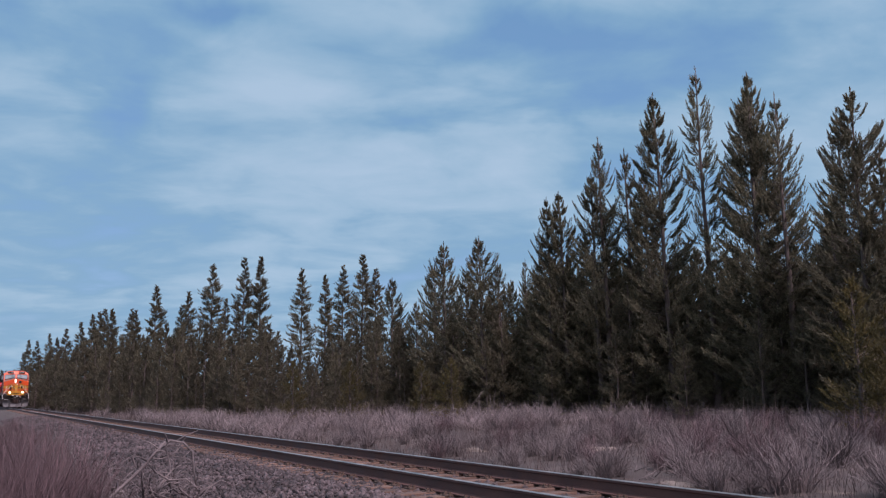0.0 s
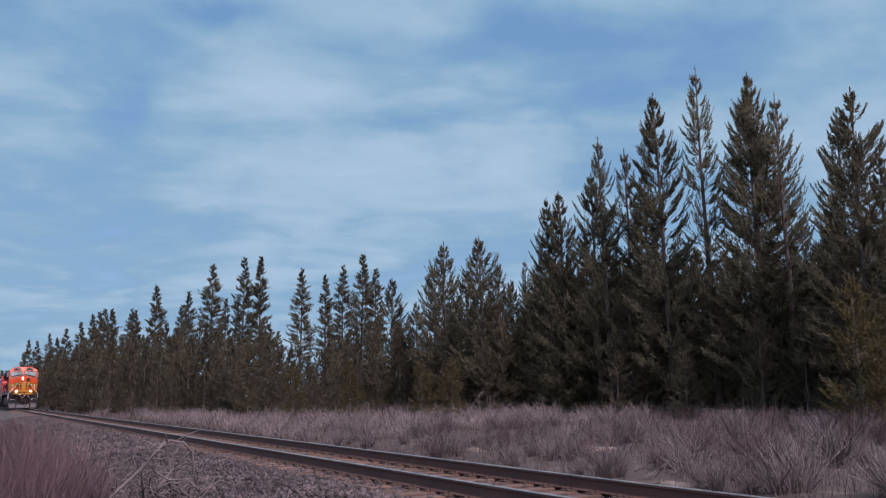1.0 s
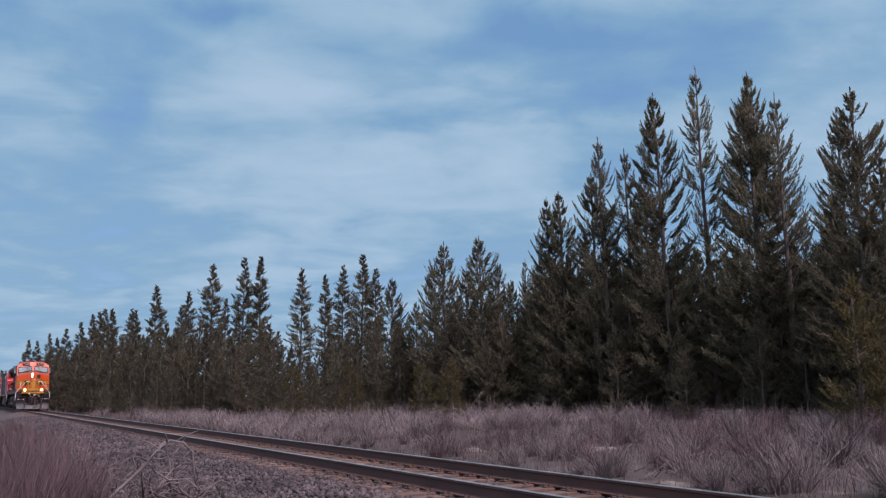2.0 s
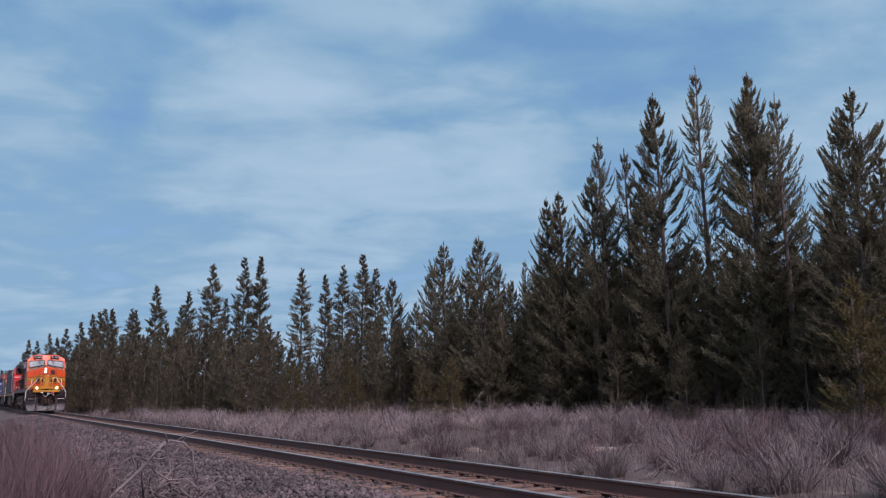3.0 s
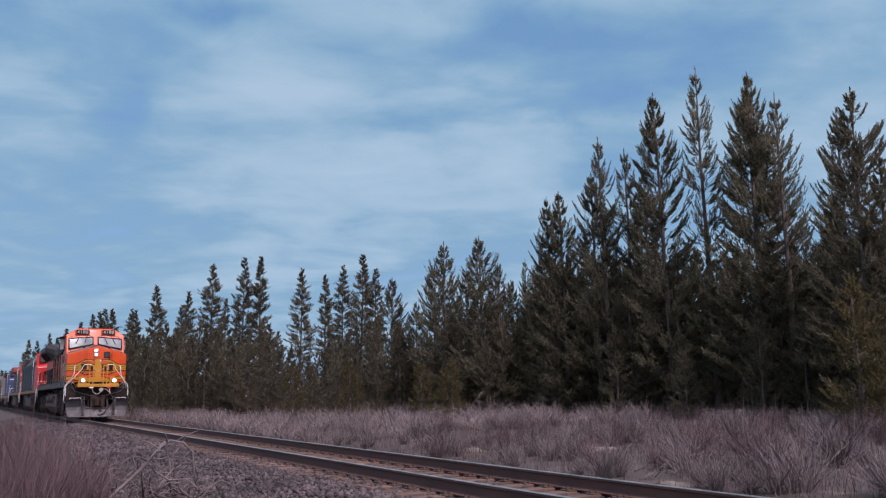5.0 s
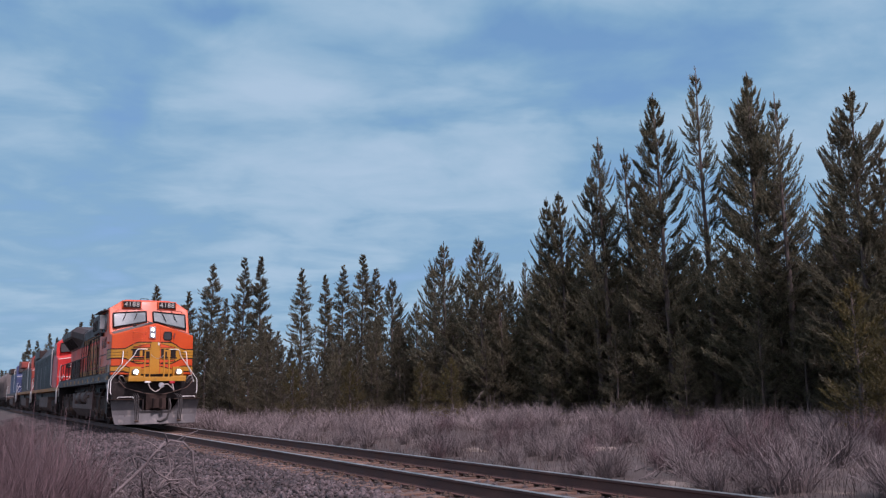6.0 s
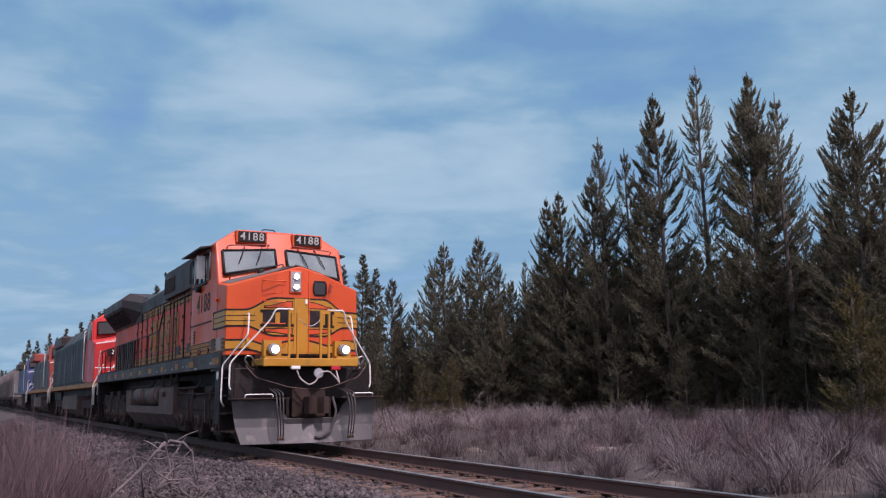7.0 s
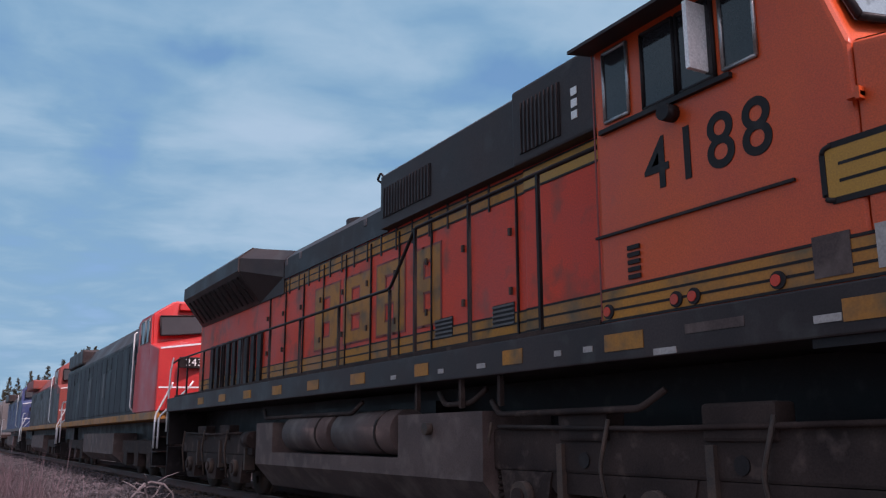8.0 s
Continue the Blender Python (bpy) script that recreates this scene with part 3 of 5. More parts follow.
    # the closed front of the forest, in rows one behind another
    for back, low, high, gap in ((0.97, 0.28, 0.55, 1.5), (1.0, 0.55, 0.98, 1.15), (1.07, 0.80, 1.0, 1.2), (1.18, 0.72, 1.0, 1.5), (1.36, 0.70, 0.95, 2.0)):
        spots, wide = [], []
        b = 2.0
        while b < 60:
            r = edge_range(b) * back * rnd.uniform(0.985, 1.05)
            h = r * canopy_slope(b) * rnd.uniform(low, high) + 1.5
            spot = (r * math.cos(radians(b)), -r * math.sin(radians(b)), max(h, 3.0))
            (wide if b > 34 and rnd.random() < 0.65 else spots).append(spot)
            b += math.degrees(gap * rnd.uniform(0.7, 1.3) / r)
        plant(bushy, spots, rnd)
        plant(mid, wide, rnd)
    # dim interior behind the rows
    spots = []
    for _ in range(60):
        b = rnd.uniform(20, 62)
        r = edge_range(b) * rnd.uniform(1.5, 1.9)
        spots.append((r * math.cos(radians(b)), -r * math.sin(radians(b)), r * canopy_slope(b) * rnd.uniform(0.55, 0.85) + 1.5))
    plant(bushy, spots, rnd)
    for protos in (near, slim, mid, far, bushy, young):
        retire(protos)


# ---------------------------------------------------------------- scrub


def fan(rs, stems, height, spread, width, kinks=4, fork=0.95):
    """Thin upright stems fanning from one root, each a folded strip with side twigs; triangles as an array."""
    out = []
    for _ in range(stems):
        az, tilt = rs.rand() * 6.283, abs(rs.normal(0, 1)) * spread
        h = height * rs.uniform(0.5, 1.1)
        p = np.array([math.cos(az) * rs.rand() * 0.12, math.sin(az) * rs.rand() * 0.12, -0.05])
        d = np.array([math.cos(az) * tilt, math.sin(az) * tilt, 1.0])
        w = width * rs.uniform(0.6, 1.3)
        sd = np.array([math.sin(az + rs.rand() * 3), math.cos(az + rs.rand() * 3), 0]) * w
        for k in range(kinks):
            q = p + d / np.linalg.norm(d) * h / kinks
            w2 = 1 - (k + 1) / kinks * 0.85
            w1 = 1 - k / kinks * 0.85
            out.append((p - sd * w1, p + sd * w1, q + sd * w2))
            out.append((p - sd * w1, q + sd * w2, q - sd * w2))
            if rs.rand() < fork and k:
                e = p + (d + rs.normal(0, 0.55, 3)) * h / kinks * 0.9
                out.append((p - sd * 0.6, p + sd * 0.6, e))
            p = q
            d = d + rs.normal(0, 0.30, 3)
            d[2] = max(d[2], 0.35)
    return np.array(out)


def build_bush(name, seed, stems, height, spread, width, mat, label):
    tris = fan(np.random.RandomState(seed), stems, height, spread, width)
    ob = from_arrays(name, tris.reshape(-1, 3), np.arange(len(tris) * 3).reshape(-1, 3), mat)
    return tagged(ob, label, "bush", "dry brush beside the line")


def near_bare(x, y):
    """The worn strip from the pale soil to the track, littered with dead twigs."""
    along = Vector((x - 18.9, y + 14.6)).dot(Vector((-0.876, 0.482)))
    off = Vector((x - 18.9, y + 14.6)).dot(Vector((0.482, 0.876)))
    return -1.0 < along < 8.5 and -0.45 < off < 0.4


def build_scrub():
    rnd = random.Random(5)
    grey = [build_bush("sagebrush", 100 + i, 190, 0.80, 0.62, 0.0052, M_SAGE, "dry grey-brown leafless brush beside the track") for i in range(4)]
    red = [build_bush("bitterbrush", 110 + i, 230, 0.95, 0.42, 0.0045, M_SAGE_R, "reddish upright dry brush beside the track") for i in range(2)]
    spots = []
    for _ in range(560):
        x = 5 + 60 * rnd.random() ** 1.6
        y = TRACK_Y - 3.6 - (19.5 * rnd.random() ** 0.9)
        if math.hypot(x, y) > edge_range(math.degrees(math.atan2(-y, x))) * 0.98:
            continue
        if near_bare(x, y):
            continue
        spots.append((x, y, rnd.uniform(0.5, 1.05)))
    spots += [(9.3, -11.2, 1.25), (10.8, -12.2, 1.3), (12.2, -11.8, 1.1), (8.0, -11.6, 1.2), (13.5, -13.5, 1.25), (7.2, -10.9, 1.0), (15.2, -16.5, 1.4), (11.5, -15.0, 1.5)]
    far_tris = []
    thin_bush = [fan(np.random.RandomState(120 + i), 60, 0.85, 0.55, 0.009) for i in range(3)]
    for k in range(520):                             # brush too far off to tell apart
        b = rnd.uniform(4, 50)
        reach = edge_range(b)
        x, y = reach * math.cos(radians(b)), -reach * math.sin(radians(b))
        f = rnd.uniform(0.45, 1.0)
        x, y = x * f, y * f
        if x < 27 or y > TRACK_Y - 3.2:
            continue
        q = thin_bush[k % 3] * rnd.uniform(0.6, 1.25)
        far_tris.append(q * (1.3, 1.3, 1) + (x, y, ground_z(x, y)))
    far_tris = np.concatenate(far_tris)
    tagged(from_arrays("far_brush", far_tris.reshape(-1, 3), np.arange(len(far_tris) * 3).reshape(-1, 3), M_SAGE), "dry grey brush along the forest edge", "brush", kind="stuff")
    spots = [p for p in spots if p[0] < 30]
    for i, (x, y, s) in enumerate(spots):
        c = copy_thing((red if rnd.random() < 0.15 else grey)[i % 2 if rnd.random() < 0.5 else 0], pose(x, y, ground_z(x, y), 0, 0, rnd.uniform(0, 360)))
        c.scale = (s * rnd.uniform(0.9, 1.3), s * rnd.uniform(0.9, 1.3), s)
    # brush on the camera's side of the line
    for i in range(80):
        x, y = rnd.uniform(10.5, 52), rnd.uniform(-2.6, 2.6)
        if x < 16 and y < -1.7:
            continue
        s = rnd.uniform(0.6, 1.0)
        c = copy_thing((red if rnd.random() < 0.55 else grey)[i % 2], pose(x, y, ground_z(x, y), 0, 0, rnd.uniform(0, 360)))
        c.scale = (s * 1.2, s * 1.2, s)
    for x, y, s in ((10.6, -1.0, 1.55), (11.3, -0.7, 1.35), (10.2, -0.45, 1.4), (11.0, -1.35, 1.2), (9.6, -0.2, 1.25), (12.6, -1.35, 1.15), (12.0, -0.3, 1.35), (10.9, -0.2, 1.4), (13.4, -0.9, 1.3), (13.0, 0.0, 1.4), (9.9, -0.75, 1.2)):
        c = copy_thing(red[int(x * 10) % 2], pose(x, y, ground_z(x, y), 0, 0, rnd.uniform(0, 360)))
        c.scale = (s * 0.8, s * 0.8, s)
    for i in range(26):
        x, y, s = rnd.uniform(10.5, 24), rnd.uniform(-1.5, 2.2), rnd.uniform(1.05, 1.4)
        c = copy_thing((grey if i % 3 == 0 else red)[i % 2], pose(x, y, ground_z(x, y), 0, 0, rnd.uniform(0, 360)))
        c.scale = (s, s, s)
    for o in grey + red:
        bpy.data.objects.remove(o)
    # grass in one mesh
    rs = np.random.RandomState(9)
    tri = []
    n = 56000
    for i in range(n):
        near_side = i % 5 == 0
        if near_side:
            x, y = 9 + 50 * rs.rand() ** 1.4, -2.9 + 7.5 * rs.rand()
            if y < -2.2 and rs.rand() < 0.6:
                continue
        else:
            x, y = 4 + 110 * rs.rand() ** 1.6, TRACK_Y - 2.7 - 19 * rs.rand() ** 0.85
            if near_bare(x, y) and rs.rand() < 0.9:
                continue
            if y > TRACK_Y - 4.2 and rs.rand() < 0.55:
                continue
        h = rs.uniform(0.12, 0.42) * (1 + 0.5 * noise.noise(Vector((x * 0.5, y * 0.5, 7))))
        z = ground_z(x, y)
        k = 1 + x / 40
        for _ in range(2):
            az = rs.rand() * 6.283
            w = 0.005 * k
            a = np.array([x + rs.uniform(-0.05, 0.05), y + rs.uniform(-0.05, 0.05), z - 0.02])
            tri.append((a + [math.cos(az) * w, math.sin(az) * w, 0], a - [math.cos(az) * w, math.sin(az) * w, 0], a + [rs.normal(0, 0.3) * h, rs.normal(0, 0.3) * h, h]))
    tri = np.array(tri)
    tagged(from_arrays("dry_grass", tri.reshape(-1, 3), np.arange(len(tri) * 3).reshape(-1, 3), M_GRASS), "pale dry grass between the brush", "grass", kind="stuff")


def build_deadfall():
    """A tangle of bleached fallen branches at the foot of the ballast."""
    rnd = random.Random(21)
    def branch(name, p, d, length, r, depth=2):
        bm = bmesh.new()

        def grow(p0, d0, ln, r0, dep):
            pts, q, dd = [Vector(p0)], Vector(p0), Vector(d0).normalized()
            for k in range(5):
                dd = (dd + Vector((rnd.gauss(0, 0.16), rnd.gauss(0, 0.16), rnd.gauss(0, 0.13)))).normalized()
                q = q + dd * ln / 5
                q.z = max(q.z, ground_z(q.x, q.y) + r0)
                pts.append(q.copy())
                if dep and k > 0 and rnd.random() < 0.75:
                    grow(q, dd + Vector((rnd.gauss(0, 0.7), rnd.gauss(0, 0.7), rnd.gauss(0.25, 0.5))), ln * rnd.uniform(0.3, 0.55), r0 * 0.55, dep - 1)
            tube(bm, pts, r0, 6, r0 * 0.35)
        grow(p, d, length, r, depth)
        ob = part(name, bm, M_DEAD, None)
        tagged(ob, "bleached dead branch lying on the gravel", "branch", "fallen branches")
    def stick(points, r):
        bm = bmesh.new()
        r *= 1.1
        tube(bm, [Vector(p) for p in points], r, 6, r * 0.5)
        for _ in range(5):
            k = rnd.randrange(1, len(points))
            q = Vector(points[k - 1]).lerp(Vector(points[k]), rnd.random())
            d = Vector((rnd.gauss(0, 0.5), rnd.gauss(0, 1), rnd.gauss(0.25, 0.45))).normalized() * rnd.uniform(0.15, 0.4)
            tube(bm, [q, q + d * 0.5 + Vector((0, 0, 0.02)), q + d], r * 0.45, 5, r * 0.18)
        tagged(part("dead_branch", bm, M_DEAD, None), "bleached dead branch lying on the gravel", "branch", "fallen branches")
    stick([(13.3, -1.80, -0.50), (13.4, -1.90, -0.35), (13.4, -2.09, -0.19), (13.4, -2.31, 0.01), (13.4, -2.51, 0.24), (13.4, -2.67, 0.42)], 0.030)
    stick([(13.8, -2.66, 0.28), (13.9, -2.71, 0.33), (13.9, -2.85, 0.41), (13.9, -3.05, 0.37), (13.9, -3.18, 0.23), (13.9, -3.21, -0.03), (13.9, -3.28, -0.38)], 0.026)
    stick([(12.6, -1.55, -0.52), (12.6, -1.53, -0.24), (12.6, -1.48, 0.02), (12.6, -1.38, 0.19), (12.6, -1.31, 0.38)], 0.024)
    stick([(12.6, -1.66, -0.52), (12.6, -1.63, -0.25), (12.6, -1.58, -0.09), (12.6, -1.50, 0.03)], 0.022)
    stick([(12.7, -1.56, -0.12), (12.8, -1.61, -0.04), (12.8, -1.73, 0.06), (12.8, -1.84, 0.10), (12.8, -1.98, 0.12)], 0.020)
    stick([(12.8, -1.84, -0.52), (12.8, -1.83, -0.28), (12.8, -1.84, -0.03), (12.8, -1.81, 0.16)], 0.020)
    stick([(11.8, -0.30, -0.30), (11.8, -0.45, -0.06), (11.8, -0.65, 0.0), (11.8, -0.84, 0.0), (11.8, -0.96, -0.09), (11.8, -1.12, -0.5)], 0.030)
    stick([(13.5, -2.22, 0.23), (13.5, -2.28, 0.09), (13.5, -2.37, 0.0), (13.5, -2.42, -0.4)], 0.018)
    stick([(13.8, -2.73, 0.39), (13.8, -2.78, 0.25), (13.8, -2.83, 0.08), (13.8, -2.86, -0.4)], 0.018)
    stick([(13.8, -2.98, 0.36), (13.8, -2.90, 0.20), (13.8, -2.70, 0.15), (13.7, -2.5, 0.18)], 0.016)
    stick([(13.6, -2.46, 0.15), (13.6, -2.58, -0.02), (13.6, -2.79, -0.15), (13.6, -3.04, -0.15), (13.6, -3.3, -0.38)], 0.018)
    for _ in range(16):                              # crossing boughs of the heap
        x, y = rnd.uniform(13.2, 14.4), rnd.uniform(-3.3, -2.2)
        d = Vector((rnd.gauss(0, 0.5), rnd.gauss(0, 0.8), rnd.uniform(0.2, 0.9))).normalized() * rnd.uniform(0.4, 0.75)
        p = Vector((x, y, ground_z(x, y) - 0.02))
        stick([p, p + d * 0.4 + Vector((0, 0.05, 0.06)), p + d * 0.75 + Vector((0, 0, 0.10)), p + d], rnd.uniform(0.011, 0.018))
    for _ in range(34):                              # a litter of broken twigs
        x, y = rnd.uniform(12.6, 15.2), rnd.uniform(-3.5, -1.9)
        branch("dead_twig", (x, y, ground_z(x, y) + 0.04), (rnd.gauss(0, 1), rnd.gauss(0, 1), rnd.uniform(0, 0.5)), rnd.uniform(0.2, 0.55), 0.008, 1)
    for _ in range(26):                              # dead twigs on the worn strip beyond the line
        k, o = rnd.uniform(-0.5, 8.2), rnd.uniform(-0.6, 0.6)
        x, y = 18.9 - 0.876 * k + 0.482 * o, -14.6 + 0.482 * k + 0.876 * o
        branch("dead_twig", (x, y, ground_z(x, y) + 0.03), (rnd.gauss(0, 1), rnd.gauss(0, 1), rnd.uniform(0, 0.6)), rnd.uniform(0.3, 0.7), 0.012, 1)
    # standing dead stems before the forest
    for x, y in ((38.0, -22.7), (37.0, -23.4)):
        bm = bmesh.new()
        for k in range(3):
            tube(bm, [(x + 0.05 * k, y, ground_z(x, y) - 0.1), (x + rnd.uniform(-0.3, 0.3), y + rnd.uniform(-0.4, 0.4), 0.35), (x + rnd.uniform(-0.6, 0.6), y + rnd.uniform(-0.6, 0.6), 0.75 + 0.2 * k)], 0.022, 5, 0.008)
        tagged(part("dead_sapling", bm, M_DEAD, None), "bleached dead sapling stems at the forest edge", "tree")


def build_bare_patch(cx, cy, rx, ry, seed):
    """A low spread of pale soil where the brush is worn away."""
    bm = bmesh.new()
    rnd = random.Random(seed)
    rings = []
    for k, (s, lift) in enumerate(((1.0, -0.02), (0.8, 0.03), (0.5, 0.055), (0.2, 0.06))):
        ring = []
        for i in range(22):
            a = i * math.tau / 22
            w = s * (1 + 0.22 * math.sin(3 * a + seed) + rnd.uniform(-0.1, 0.1))
            x, y = cx + math.cos(a) * rx * w, cy + math.sin(a) * ry * w
            ring.append(bm.verts.new((x, y, ground_z(x, y) + lift + rnd.uniform(0, 0.015))))
        rings.append(ring)
    for a, b in zip(rings, rings[1:]):
        for i in range(22):
            bm.faces.new((a[i], a[(i + 1) % 22], b[(i + 1) % 22], b[i]))
    bm.faces.new(rings[-1])
    bmesh.ops.recalc_face_normals(bm, faces=bm.faces)
    tagged(part("soil_patch", bm, M_SOIL, None), "pale bare soil patch between the dry brush", "soil", kind="structure")


build_ground()
build_bare_patch(18.9, -14.5, 0.9, 0.85, 1)
build_bare_patch(11.0, -10.4, 0.5, 0.22, 2)
build_bare_patch(20.8, -12.3, 0.6, 0.25, 4)
build_track()
build_ballast()
build_forest()
build_scrub()
build_deadfall()
# ---------------------------------------------------------------- the train
# each vehicle: x runs back from its nose, y to the camera's side, z up from the rail


def nose_x(y, front=-0.10, back=0.30, flat=0.5, half=1.48):
    a = abs(y)
    return front if a <= flat else front + (back - front) * (a - flat) / (half - flat)


def ease(v, a, b):
    t = min(1.0, max(0.0, (v - a) / (b - a)))
    return t * t * (3 - 2 * t)


def nose_strip(y0, y1, lo, hi, proud=0.006, n=36):
    """A band of paint laid round the nose between two heights that follow y."""
    bm = bmesh.new()
    ys = [y0 + (y1 - y0) * i / n for i in range(n + 1)]
    ys = sorted(set(ys + [v for v in (-0.5, 0.5) if y0 < v < y1]))
    rows = []
    for y in ys:
        x = nose_x(y)
        a, b = lo(y), max(hi(y), lo(y) + 0.002)
        rows.append([bm.verts.new(p) for p in ((x - proud, y, a), (x - proud, y, b), (x + 0.01, y, b), (x + 0.01, y, a))])
    for a, b in zip(rows, rows[1:]):
        for i in range(4):
            bm.faces.new((a[i], a[(i + 1) % 4], b[(i + 1) % 4], b[i]))
    bm.faces.new(rows[0])
    bm.faces.new(rows[-1][::-1])
    bmesh.ops.recalc_face_normals(bm, faces=bm.faces)
    return bm


def nose_shell(z0, z_side, z_peak, x_back, z_back, half=1.48, bevel=0.035, **kw):
    """Short hood: flat front with swept cheeks and a gabled top that climbs towards the cab."""
    bm = bmesh.new()
    ys = [-half, -0.5, 0.0, 0.5, half]

    def top(y):
        return z_peak - (z_peak - z_side) * abs(y) / half
    lo = [bm.verts.new((nose_x(y, **kw), y, z0)) for y in ys]
    hi = [bm.verts.new((nose_x(y, **kw), y, top(y))) for y in ys]
    lb = [bm.verts.new((x_back, y, z0)) for y in ys]
    hb = [bm.verts.new((x_back, y, top(y) + z_back)) for y in ys]
    for i in range(4):
        bm.faces.new((lo[i], lo[i + 1], hi[i + 1], hi[i]))
        bm.faces.new((hi[i], hi[i + 1], hb[i + 1], hb[i]))
        bm.faces.new((hb[i], hb[i + 1], lb[i + 1], lb[i]))
        bm.faces.new((lb[i], lb[i + 1], lo[i + 1], lo[i]))
    for i in (0, 4):
        bm.faces.new((lo[i], hi[i], hb[i], lb[i]))
    bmesh.ops.recalc_face_normals(bm, faces=bm.faces)
    sharp = [e for e in bm.edges if e.calc_face_angle(0) > 0.3]
    bmesh.ops.bevel(bm, geom=sharp, offset=bevel, segments=3, affect="EDGES", profile=0.6)
    return bm


def framed_pane(bm_frame, bm_glass, corners, width=0.05, depth=0.03, out=(-1, 0, 0)):
    """A window between four corners (in order): rubber frame bars and a pane set back."""
    c = [Vector(p) for p in corners]
    o = Vector(out)
    for a, b in zip(c, c[1:] + c[:1]):
        tube(bm_frame, [a + o * 0.008, b + o * 0.008], width / 2, 6)
    f = [bm_glass.verts.new(p + o * 0.006) for p in c]
    g = [bm_glass.verts.new(p - o * depth) for p in c]
    bm_glass.faces.new(f)
    bm_glass.faces.new(g[::-1])
    for i in range(4):
        bm_glass.faces.new((f[i], g[i], g[(i + 1) % 4], f[(i + 1) % 4]))
    bmesh.ops.recalc_face_normals(bm_glass, faces=bm_glass.faces)


def window(parent, corners, out, glass, frame_mat=None, width=0.05):
    bf, bg = bmesh.new(), bmesh.new()
    framed_pane(bf, bg, corners, width, out=out)
    w = part("window", bg, glass, parent, "dark glass pane in a metal frame")
    part("window_frame", bf, frame_mat or M_BLACK, w)
    return w


def side_frame(x, y, parent, axles):
    """Cast truck side with axle boxes, pedestals and coil springs."""
    t = part("truck_frame", boxes((x + axles[0] - 0.9, x + axles[2] + 0.9, y - 0.10, y + 0.10, 0.74, 1.14), bevel=0.03), M_GRIME, parent, "dusty cast truck side frame")
    s = 1 if y > 0 else -1
    for a in axles:
        bm = bmesh.new()
        prism(bm, [(x + a - 0.42, 0.74), (x + a + 0.42, 0.74), (x + a + 0.30, 0.24), (x + a - 0.30, 0.24)], "y", y - 0.09, y + 0.11)
        part("pedestal", bm, M_GRIME, t)
        part("axle_box", disc("y", (x + a, y + s * 0.13, 0.50), 0.15, 0.12, 16), M_IRON, t)
        for dx in (-0.56, 0.56):
            bm = bmesh.new()
            n = 26
            tube(bm, [(x + a + dx * 0.9 + 0.075 * math.cos(k * 1.25), y - s * 0.02 + 0.075 * math.sin(k * 1.25), 0.42 + 0.30 * k / n) for k in range(n + 1)], 0.02, 5)
            part("spring", bm, M_GRIME, t)
    for a, b in zip(axles, axles[1:]):
        arch = bmesh.new()
        m = x + (a + b) / 2
        prism(arch, [(m - 0.62, 0.74), (m - 0.45, 0.56), (m + 0.45, 0.56), (m + 0.62, 0.74)], "y", y - 0.07, y + 0.09)
        part("equalizer", arch, M_GRIME, t)
        # flat black disc paints the dark of a casting hole, nothing is cut
        part("hole", disc("y", (m, y + s * 0.105, 0.86), 0.07, 0.02, 12), M_BLACK, t)
        bm = boxes((x + (a + b) / 2 - 0.34, x + (a + b) / 2 + 0.34, y - 0.08, y + 0.13, 1.02, 1.30), bevel=0.03)
        part("bolster", bm, M_GRIME, t)
    for k, a in enumerate(axles):
        part("brake_hanger", boxes((x + a - 0.62, x + a - 0.54, y - 0.05, y + s * 0.14 if s > 0 else y + 0.05, 0.48, 1.0)) if s > 0 else boxes((x + a - 0.62, x + a - 0.54, y - 0.14, y + 0.05, 0.48, 1.0)), M_IRON, t)
        part("journal_cap", disc("y", (x + a, y + s * 0.20, 0.50), 0.09, 0.04, 12), M_GRIME, t)
        part("sand_pipe", bar([(x + a + 0.5, y + s * 0.16, 1.2), (x + a + 0.62, y + s * 0.17, 0.8), (x + a + 0.55, y + s * 0.12, 0.3)], 0.02, 6), M_IRON, t)
    part("brake_cylinder", disc("x", (x + axles[0] - 0.75, y + s * 0.08, 1.02), 0.15, 0.42, 16), M_GRIME, t)
    part("brake_rod", bar([(x + axles[0] - 0.4, y + s * 0.14, 1.14), (x + axles[1], y + s * 0.14, 1.12), (x + axles[2] + 0.4, y + s * 0.14, 1.16)], 0.022), M_GRIME, t)
    return t


WHEELSETS = []


def wheelset(parent, x, radius=0.52, turning=True):
    ob = new("wheelset")
    ob.parent = parent
    ob.location = (x, 0, radius)
    part("axle", disc("y", (0, 0, 0), 0.09, 1.9, 12), M_IRON, ob)
    for y in (-GAUGE / 2, GAUGE / 2):
        bm = disc("y", (0, y, 0), radius, 0.13, 32)
        s = 1 if y > 0 else -1
        tube(bm, [(0, y - s * 0.075, 0), (0, y - s * 0.045, 0)], radius + 0.026, 32)
        for k in range(4):
            a = k * math.tau / 4
            tube(bm, [(math.cos(a) * radius * 0.55, y + s * 0.06, math.sin(a) * radius * 0.55), (math.cos(a) * radius * 0.55, y + s * 0.085, math.sin(a) * radius * 0.55)], 0.07, 8)
        part("wheel", bm, M_IRON, ob, "steel wheel with a worn rim")
    if turning:
        WHEELSETS.append((ob, x, radius))
    return ob


def handrail(parent, points, r=0.019, mat=None):
    return part("handrail", bar(points, r), mat or M_WHITE, parent)


